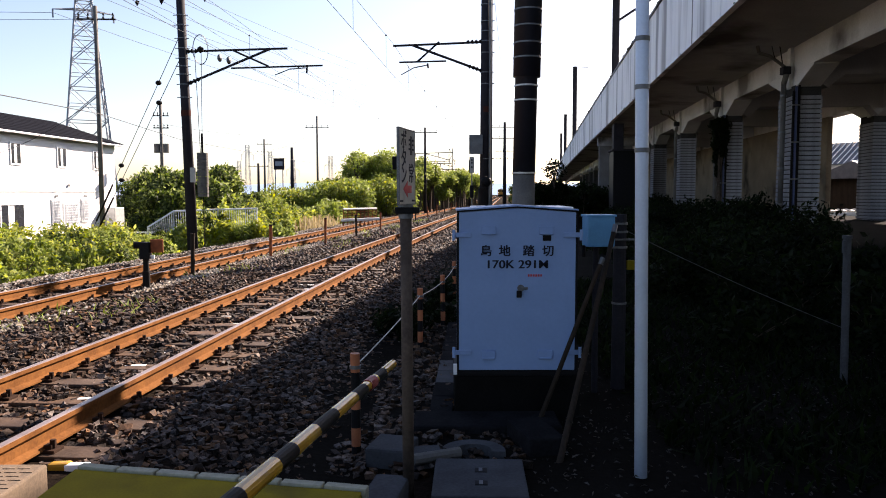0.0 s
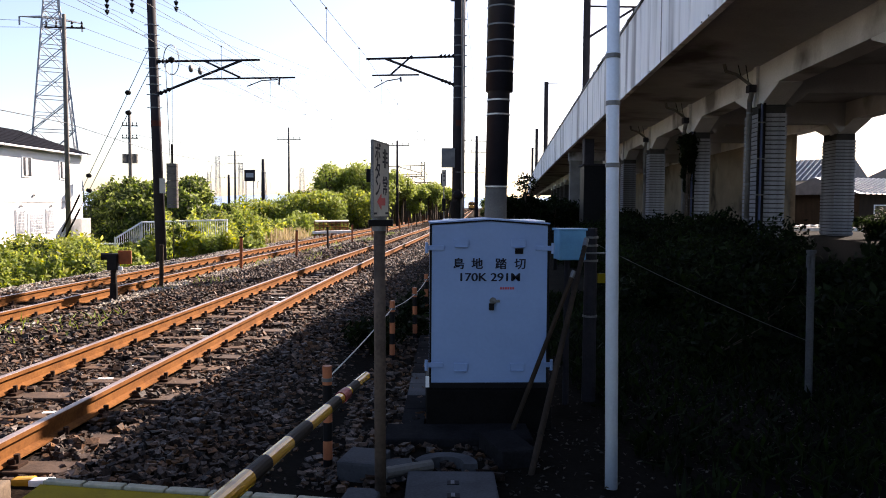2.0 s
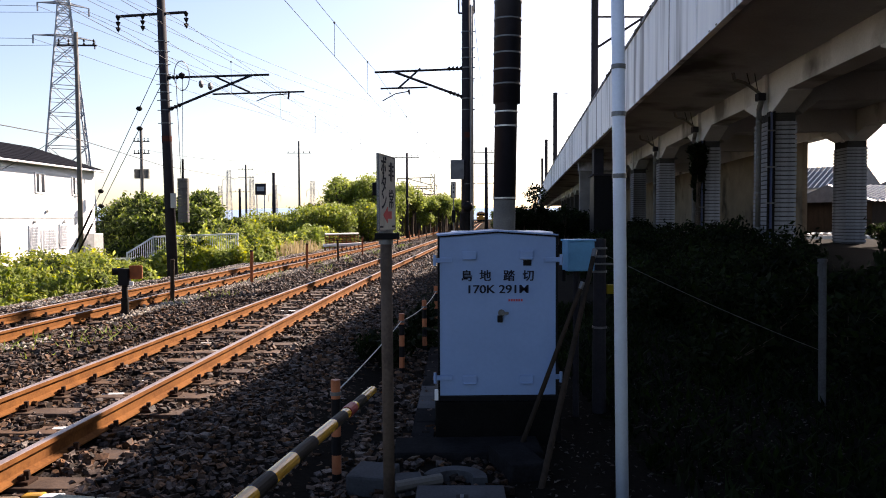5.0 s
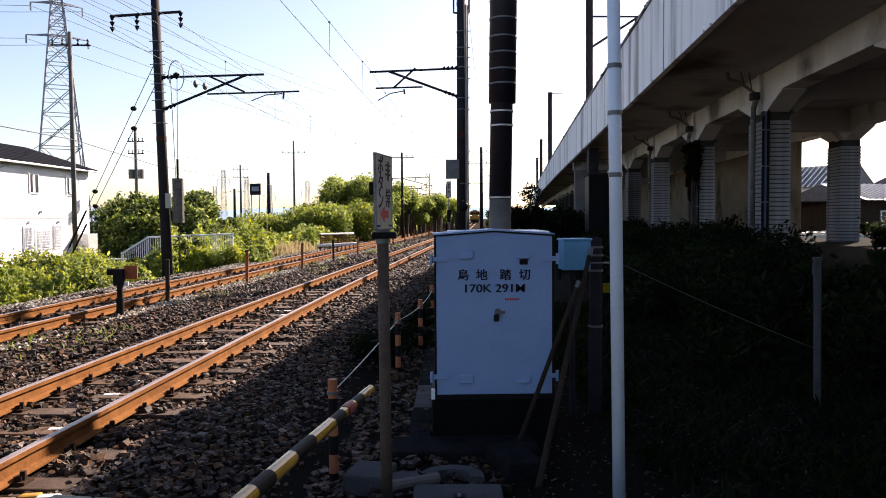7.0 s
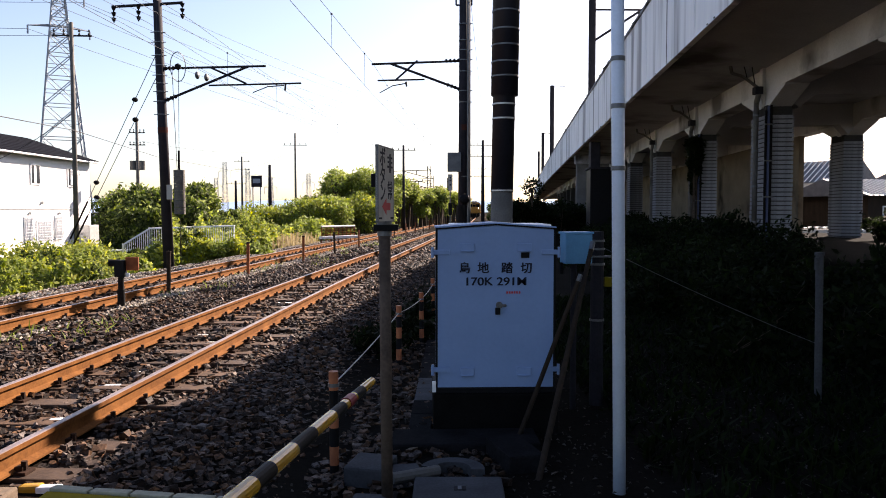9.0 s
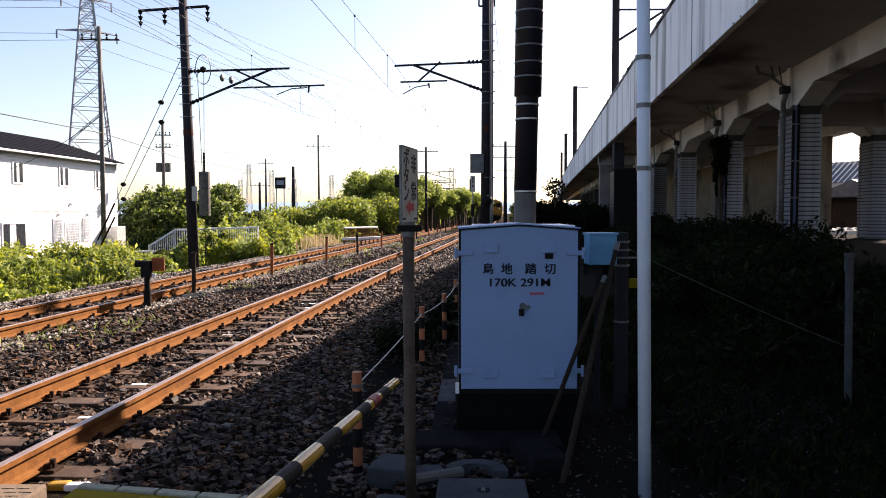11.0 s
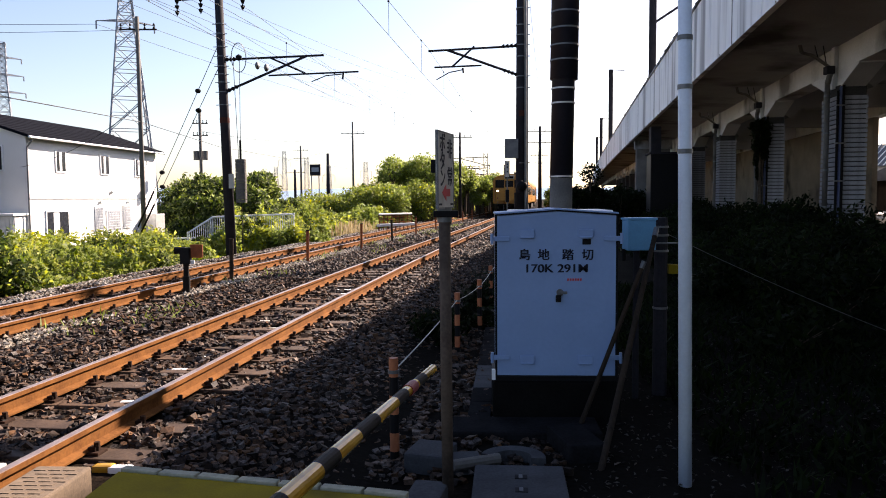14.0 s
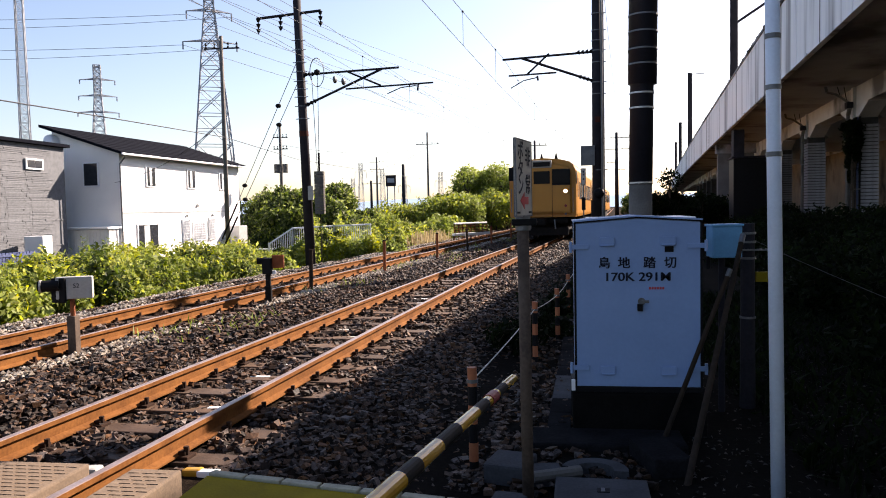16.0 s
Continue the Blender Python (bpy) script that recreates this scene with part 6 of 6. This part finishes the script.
def shrub(name, label, category, blobs, n, size, material, seed, group="", trunk=0.03, base=None, mixed=None, sprigs=0):
    t = thing(name, label, category, group=group)
    v, f = leaves(blobs, n, size, seed)
    raw("foliage", v, f, material, t)
    if mixed:
        v, f = leaves(blobs, n // 3, size, seed + 500, inner=0.8)
        raw("outer_foliage", v, f, mixed, t)
    rng = random.Random(seed)
    for b in blobs:
        bm = B()
        z = base if base is not None else ground_z(b[0], b[1]) - 0.05
        root = Vector((b[0] + rng.uniform(-.2, .2) * b[3], b[1] + rng.uniform(-.2, .2) * b[4], z))
        mid = Vector((b[0], b[1], b[2]))
        tube(bm, root, mid, trunk * 1.3, trunk * 0.8, seg=6)
        for k in range(4):
            a = rng.uniform(0, 6.28)
            tube(bm, mid.lerp(root, 0.3), mid + Vector((math.cos(a) * b[3] * 0.7, math.sin(a) * b[4] * 0.7, b[5] * rng.uniform(0.2, 0.7))), trunk * 0.7, trunk * 0.25, seg=5)
        part("stem", bm, M_BARK, t)
    if sprigs:  # thin stems that stand out of the bush, leaves drooping along them
        sv = []
        for k in range(sprigs):
            b = rng.choice(blobs)
            p = Vector((b[0] + rng.uniform(-.5, .5) * b[3], b[1] + rng.uniform(-.5, .5) * b[4], b[2] + b[5] * 0.3))
            q = p + Vector((rng.uniform(-.28, .28), rng.uniform(-.28, .28), b[5] * 0.55 + rng.uniform(0.1, 0.42)))
            e = Vector((0.006, -0.003, 0))
            sv += [p - e, p + e, q + e * 0.4, q - e * 0.4]
            for j in range(rng.randint(9, 16)):
                c = p.lerp(q, 0.25 + 0.75 * rng.random())
                a, s, dr = rng.uniform(0, 6.28), rng.uniform(0.09, 0.18), rng.uniform(-0.9, 0.35)
                o = Vector((math.cos(a), math.sin(a), dr)).normalized() * s
                w = Vector((-math.sin(a), math.cos(a), rng.uniform(-.4, .4))) * s * 0.2
                sv += [c, c + o * 0.45 + w, c + o, c + o * 0.45 - w]
        raw("sprig_leaves", sv, [(4 * i, 4 * i + 1, 4 * i + 2, 4 * i + 3) for i in range(len(sv) // 4)], material, t)
    return t


def plants():
    rng = random.Random(11)
    # verge shrubs along the far track
    k = 0
    y = 9.0
    while y < 46:
        u = -8.1 - rng.uniform(0, 0.3)
        blobs = []
        for i in range(15):
            yy, uu = y + rng.uniform(-1.0, 1.0), u - rng.uniform(0, 2.6)
            h = (rng.uniform(0.16, 0.66) + 0.12 * (uu < -9.5)) * (0.9 if 23 < y < 36 else 1.0)
            x = track_x(yy, uu)
            if x / yy <= -0.43 and x / yy > -0.62:
                h *= 0.78
            elif -0.43 < x / yy < -0.345:
                h *= 0.55
            elif -0.335 < x / yy < -0.2 and yy > 22:
                h *= 1.4
            blobs.append((x, yy, -0.72 + h, rng.uniform(0.2, 0.48), rng.uniform(0.2, 0.48), h))
        # Yellower outer leaves over a darker body: lit tips put into the colours.
        shrub("verge_shrub", "yellow-green wild shrub on the track verge", "shrub", blobs, int(4300 if y < 26 else 3000), 0.075 if y < 26 else 0.1, M_LEAF if k % 4 else M_LEAFG, 40 + k, "verge shrubs", 0.015, mixed=M_LEAFY, sprigs=34 if y < 34 else 14)
        y += 1.75
        k += 1
    for y in range(48, 104, 4):
        blobs = [(track_x(y, -8.0 - rng.uniform(0, 2.2)), y + rng.uniform(-2, 2), rng.uniform(-0.3, 0.5), rng.uniform(0.5, 0.9), rng.uniform(0.6, 1.1), rng.uniform(0.5, 0.9)) for i in range(7)]
        shrub("verge_shrub", "yellow-green wild shrub on the track verge", "shrub", blobs, 2400, 0.13, M_LEAFY if y % 8 else M_LEAF, 440 + y, "verge shrubs", 0.02, mixed=M_LEAF)
    # second row, up to the houses
    for y in (16, 19, 22, 25, 28):
        blobs = [(track_x(y, -11.5 - rng.uniform(0, 4)), y + rng.uniform(-1, 1), -0.35, rng.uniform(0.6, 1.1), rng.uniform(0.6, 1.0), rng.uniform(0.45, 0.85)) for i in range(5)]
        shrub("verge_shrub", "yellow-green wild shrub on the track verge", "shrub", blobs, 4200, 0.09, M_LEAFY, 90 + y, "verge shrubs", 0.015, mixed=M_LEAF)
    # dark trees beside the house
    for i, (x, y, z, r, h) in enumerate(((-14.7, 40, 1.15, 2.3, 2.3), (-13.0, 41, 1.1, 2.1, 2.3), (-16.3, 43.5, 1.3, 2.4, 2.5), (-10.9, 41, 0.35, 1.8, 1.5), (-14.0, 46, 1.5, 2.4, 2.4), (-12.2, 47, 0.5, 2.0, 1.7), (-14.6, 38.5, 0.6, 1.7, 1.9), (-22.6, 57, 1.0, 2.8, 2.7), (-19.6, 55, 1.1, 2.8, 2.7))):
        blobs = [(x + rng.uniform(-1, 1) * r * 0.5, y + rng.uniform(-1, 1) * r * 0.4, z + rng.uniform(-0.75, 0.6) * h * 0.75, r * rng.uniform(0.22, 0.45), r * rng.uniform(0.22, 0.45), h * rng.uniform(0.2, 0.4)) for j in range(20)]
        # Inner leaves darker than outer ones: shade inside the crown put into colour.
        shrub("tree", "dense green garden tree near the house", "tree", blobs, 9000, 0.12, M_LEAFG, 120 + i, "garden trees", 0.06, mixed=M_LEAF)
    # hedge band
    for i in range(9):
        x, y = -10.6 + i * 0.85, 52 + i * 1.2 + rng.uniform(-2, 2)
        blobs = [(x + rng.uniform(-1.6, 1.6), y + rng.uniform(-1, 1), rng.uniform(-0.2, 1.9) + (-0.7, -0.55, -0.3, 0.0, 0.15, 0.15, 0.1, 0.1, 0.1)[i], rng.uniform(0.8, 1.5), rng.uniform(0.8, 1.3), rng.uniform(0.6, 1.0)) for j in range(9)]
        shrub("shrub", "tangled light green shrub behind the verge", "shrub", blobs, 7500, 0.105, M_LEAF, 160 + i, "shrub belt", 0.05, mixed=M_LEAF if i % 3 else M_LEAFY)
    # rounded trees
    for i, (x, y, top, r) in enumerate(((-5.2, 62, 6.1, 3.5), (-2.6, 68, 5.4, 2.8), (-8.6, 60, 3.2, 2.0), (0.6, 84, 5.0, 2.6), (-0.9, 78, 4.4, 2.2), (2.6, 98, 5.0, 2.6), (4.0, 112, 5.0, 2.6), (5.0, 128, 5.0, 3.0))):
        blobs = [(x + rng.uniform(-1, 1) * r * 0.72, y + rng.uniform(-1, 1) * r * 0.5, top - 0.55 * r - abs(rng.gauss(0, 1)) * r * 0.42, r * rng.uniform(0.24, 0.44), r * rng.uniform(0.24, 0.4), r * rng.uniform(0.2, 0.38)) for j in range(22)]
        shrub("tree", "broad rounded green tree beside the track", "tree", blobs, 15000, 0.12, M_LEAF, 200 + i, "trackside trees", 0.08, mixed=M_LEAF)
    # low growth under the trackside trees
    for i in range(12):
        y = 56 + 7.0 * i
        blobs = [(track_x(y, -8.2 - rng.uniform(0, 1.5)) , y + rng.uniform(-3.5, 3.5), rng.uniform(0.0, 2.0), rng.uniform(0.6, 1.1), rng.uniform(0.8, 1.5), rng.uniform(0.6, 1.0)) for j in range(12)]
        shrub("shrub", "bright green bushes below the trackside trees", "shrub", blobs, 5200, 0.13, M_LEAF, 640 + i, "bushes under the trees", 0.03, mixed=M_LEAFY if i % 3 == 0 else M_LEAFG)
    # growth hiding the foot of the railing
    for i in range(5):
        x, y = -9.6 + 0.75 * i, 28.3 + 0.35 * i
        blobs = [(x + rng.uniform(-0.5, 0.5), y + rng.uniform(-0.4, 0.4), rng.uniform(-0.5, 0.15), rng.uniform(0.25, 0.45), rng.uniform(0.25, 0.45), rng.uniform(0.25, 0.4)) for j in range(9)]
        shrub("verge_shrub", "yellow-green wild shrub on the track verge", "shrub", blobs, 2600, 0.08, M_LEAFY if i % 2 else M_LEAF, 670 + i, "verge shrubs", 0.015, mixed=M_LEAF, sprigs=16)
    # reeds
    v, f, c = [], [], 0
    r2 = np.random.default_rng(8)
    for _ in range(260):
        x0, y0 = -6.6 + r2.uniform(-0.9, 1.0), 39 + r2.uniform(-2, 2)
        h, dx, dy = r2.uniform(0.4, 1.05), r2.normal(0, 0.15), r2.normal(0, 0.15)
        v += [(x0, y0, -0.6), (x0 + 0.03, y0, -0.6), (x0 + 0.03 + dx, y0 + dy, -0.6 + h), (x0 + dx, y0 + dy, -0.6 + h)]
        f.append((c, c + 1, c + 2, c + 3))
        c += 4
    tagged(raw("reeds", v, f, M_REED), "dry straw-coloured reeds beside the far track", "reeds", kind="stuff")
    # growth at the viaduct, its shade put into the leaf colour
    for i, (x, y, z, r) in enumerate(((6.4, 46, 1.75, 1.5), (5.9, 45, 0.9, 1.0), (7.4, 49, 1.0, 1.1))):
        blobs = [(x + rng.uniform(-1, 1) * r * 0.6, y + rng.uniform(-1, 1) * r * 0.5, z + rng.uniform(-0.8, 0.9) * r, r * 0.45, r * 0.45, r * 0.42) for j in range(9)]
        shrub("tree", "small tree in the viaduct's shade, the shade put into its leaf colour", "tree", blobs, 3600, 0.1, M_LEAFD, 260 + i, "shade trees", 0.05)
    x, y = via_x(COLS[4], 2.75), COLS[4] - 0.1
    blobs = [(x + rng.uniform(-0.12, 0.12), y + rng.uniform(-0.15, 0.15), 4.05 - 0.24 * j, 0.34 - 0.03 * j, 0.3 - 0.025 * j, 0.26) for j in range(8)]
    shrub("hanging_creeper", "creeper clump clinging to a viaduct column, shade put into its near-black green", "creeper", blobs, 10000, 0.055, M_LEAFD, 290, "", 0.015, base=0.2)
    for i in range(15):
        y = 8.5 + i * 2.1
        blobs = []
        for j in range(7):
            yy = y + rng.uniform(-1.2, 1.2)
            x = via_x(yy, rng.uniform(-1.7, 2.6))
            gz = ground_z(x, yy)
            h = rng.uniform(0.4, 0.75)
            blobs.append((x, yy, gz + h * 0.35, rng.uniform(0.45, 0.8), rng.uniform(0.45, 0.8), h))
        shrub("bank_shrub", "leafy undergrowth on the viaduct bank, shade put into its leaf colour", "shrub", blobs, 5200, 0.07, M_LEAFD, 300 + i, "bank undergrowth", 0.012)
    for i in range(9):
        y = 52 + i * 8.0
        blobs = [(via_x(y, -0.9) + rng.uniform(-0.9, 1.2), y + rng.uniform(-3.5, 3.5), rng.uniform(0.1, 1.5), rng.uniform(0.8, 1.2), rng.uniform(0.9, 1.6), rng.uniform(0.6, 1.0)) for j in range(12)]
        shrub("bank_shrub", "tall undergrowth along the far viaduct, shade put into its leaf colour", "shrub", blobs, 3600, 0.16, M_LEAFD, 340 + i, "bank undergrowth", 0.03)
    for i, y in enumerate((96, 112, 130, 150)):
        x = track_x(y, NEAR_C) + 4.6
        blobs = [(x + rng.uniform(-1.2, 1.2), y + rng.uniform(-2, 2), rng.uniform(0.0, 2.6), rng.uniform(0.5, 0.9), rng.uniform(0.6, 1.2), rng.uniform(0.5, 0.9)) for j in range(9)]
        shrub("shrub", "sparse brownish shrub at the foot of the embankment", "shrub", blobs, 2600, 0.16, M_REED if i % 2 else M_LEAFG, 380 + i, "embankment shrubs", 0.03, mixed=M_LEAFG)
    # bushes at the foot of the rear columns
    for i, (x, y) in enumerate(((15.6, 24.4), (16.8, 25.6))):
        gz = ground_z(x, y)
        blobs = [(x + rng.uniform(-0.8, 0.8), y + rng.uniform(-0.5, 0.5), gz + rng.uniform(0.1, 0.75), rng.uniform(0.2, 0.45), rng.uniform(0.2, 0.45), rng.uniform(0.2, 0.4)) for j in range(8)]
        shrub("bank_shrub", "ragged bush below the rear viaduct columns, shade put into its leaf colour", "shrub", blobs, 1700, 0.075, M_LEAFD, 700 + i, "bank undergrowth", 0.012, sprigs=10)
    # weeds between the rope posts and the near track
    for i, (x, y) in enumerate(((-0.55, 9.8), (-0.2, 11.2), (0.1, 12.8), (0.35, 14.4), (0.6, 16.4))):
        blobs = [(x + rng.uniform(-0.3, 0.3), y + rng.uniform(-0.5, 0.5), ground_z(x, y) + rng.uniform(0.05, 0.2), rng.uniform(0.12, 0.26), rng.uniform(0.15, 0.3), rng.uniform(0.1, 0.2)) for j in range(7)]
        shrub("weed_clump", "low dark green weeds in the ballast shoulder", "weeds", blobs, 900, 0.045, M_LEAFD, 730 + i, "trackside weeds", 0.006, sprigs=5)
    # low weeds on the soil
    v, f, c = [], [], 0
    for _ in range(18000):
        x0, y0 = r2.uniform(1.7, 7.5), r2.uniform(4.6, 16)
        if r2.uniform() > 0.5 + 0.5 * (noise.noise(Vector((x0 * 0.8, y0 * 0.8, 3))) > 0.0):
            continue
        z0 = ground_z(x0, y0) - 0.02
        h, a = r2.uniform(0.05, 0.22), r2.uniform(0, 6.28)
        dx, dy, w = r2.normal(0, 0.08), r2.normal(0, 0.08), r2.uniform(0.012, 0.03)
        v += [(x0, y0, z0), (x0 + w * math.cos(a), y0 + w * math.sin(a), z0 + h * 0.5), (x0 + dx, y0 + dy, z0 + h), (x0 - w * math.cos(a), y0 - w * math.sin(a), z0 + h * 0.5)]
        f.append((c, c + 1, c + 2, c + 3))
        c += 4
    lv, lf, lc = [], [], 0
    for _ in range(2600):
        x0, y0 = r2.uniform(0.5, 5.0), r2.uniform(4.3, 9.5)
        z0 = ground_z(x0, y0) + 0.012
        a, s1, s2 = r2.uniform(0, 6.28), r2.uniform(0.008, 0.028), r2.uniform(0.004, 0.013)
        ca, sa, tz = math.cos(a), math.sin(a), r2.uniform(-0.012, 0.012)
        lv += [(x0 - ca * s1, y0 - sa * s1, z0), (x0 - sa * s2, y0 + ca * s2, z0 + 0.012), (x0 + ca * s1, y0 + sa * s1, z0 + tz), (x0 + sa * s2, y0 - ca * s2, z0 + 0.004)]
        lf.append((lc, lc + 1, lc + 2, lc + 3))
        lc += 4
    tagged(raw("leaf_litter", lv, lf, M_LITTER), "dead leaves and chips scattered on the soil", "leaf litter", kind="stuff")
    tagged(raw("weeds", v, f, M_LEAFD), "low weeds on the shaded soil, shade put into their near-black colour", "weeds", kind="stuff")
    v, f, c = [], [], 0
    for _ in range(2200):
        y0 = r2.uniform(6, 50)
        u = r2.choice([-2.5, -6.9, -2.3, -3.2]) + r2.normal(0, 0.2)
        if noise.noise(Vector((y0 * 0.35, u, 7))) < 0.15:
            continue
        x0 = track_x(y0, u)
        h, a = r2.uniform(0.05, 0.22), r2.uniform(0, 6.28)
        dx, dy, w = r2.normal(0, 0.07), r2.normal(0, 0.07), r2.uniform(0.006, 0.015)
        z0 = -0.2
        v += [(x0, y0, z0), (x0 + w * math.cos(a), y0 + w * math.sin(a), z0 + h * 0.5), (x0 + dx, y0 + dy, z0 + h), (x0 - w * math.cos(a), y0 - w * math.sin(a), z0 + h * 0.5)]
        f.append((c, c + 1, c + 2, c + 3))
        c += 4
    tagged(raw("grass_tufts", v, f, M_LEAF), "thin grass tufts growing in the ballast", "grass", kind="stuff")


plants()

# far hills, glowing pale blue in place of haze
v, f = [], []
for i in range(60):
    a = radians(-50 + 100 * i / 59)
    h = 26 + 16 * noise.noise(Vector((i * 0.23, 0, 0))) + 9 * noise.noise(Vector((i * 0.7, 4, 0)))
    v += [(1900 * math.sin(a), 1900 * math.cos(a), -2), (1900 * math.sin(a), 1900 * math.cos(a), max(6, h)), (2100 * math.sin(a), 2100 * math.cos(a), -2)]
for i in range(59):
    f += [(3 * i, 3 * i + 3, 3 * i + 4, 3 * i + 1), (3 * i + 1, 3 * i + 4, 3 * i + 5, 3 * i + 2)]
tagged(raw("backdrop", v, f, M_HILL, smooth=True), "low blue hills on the horizon, their haze put in as glow", "hills", kind="structure")


motions()
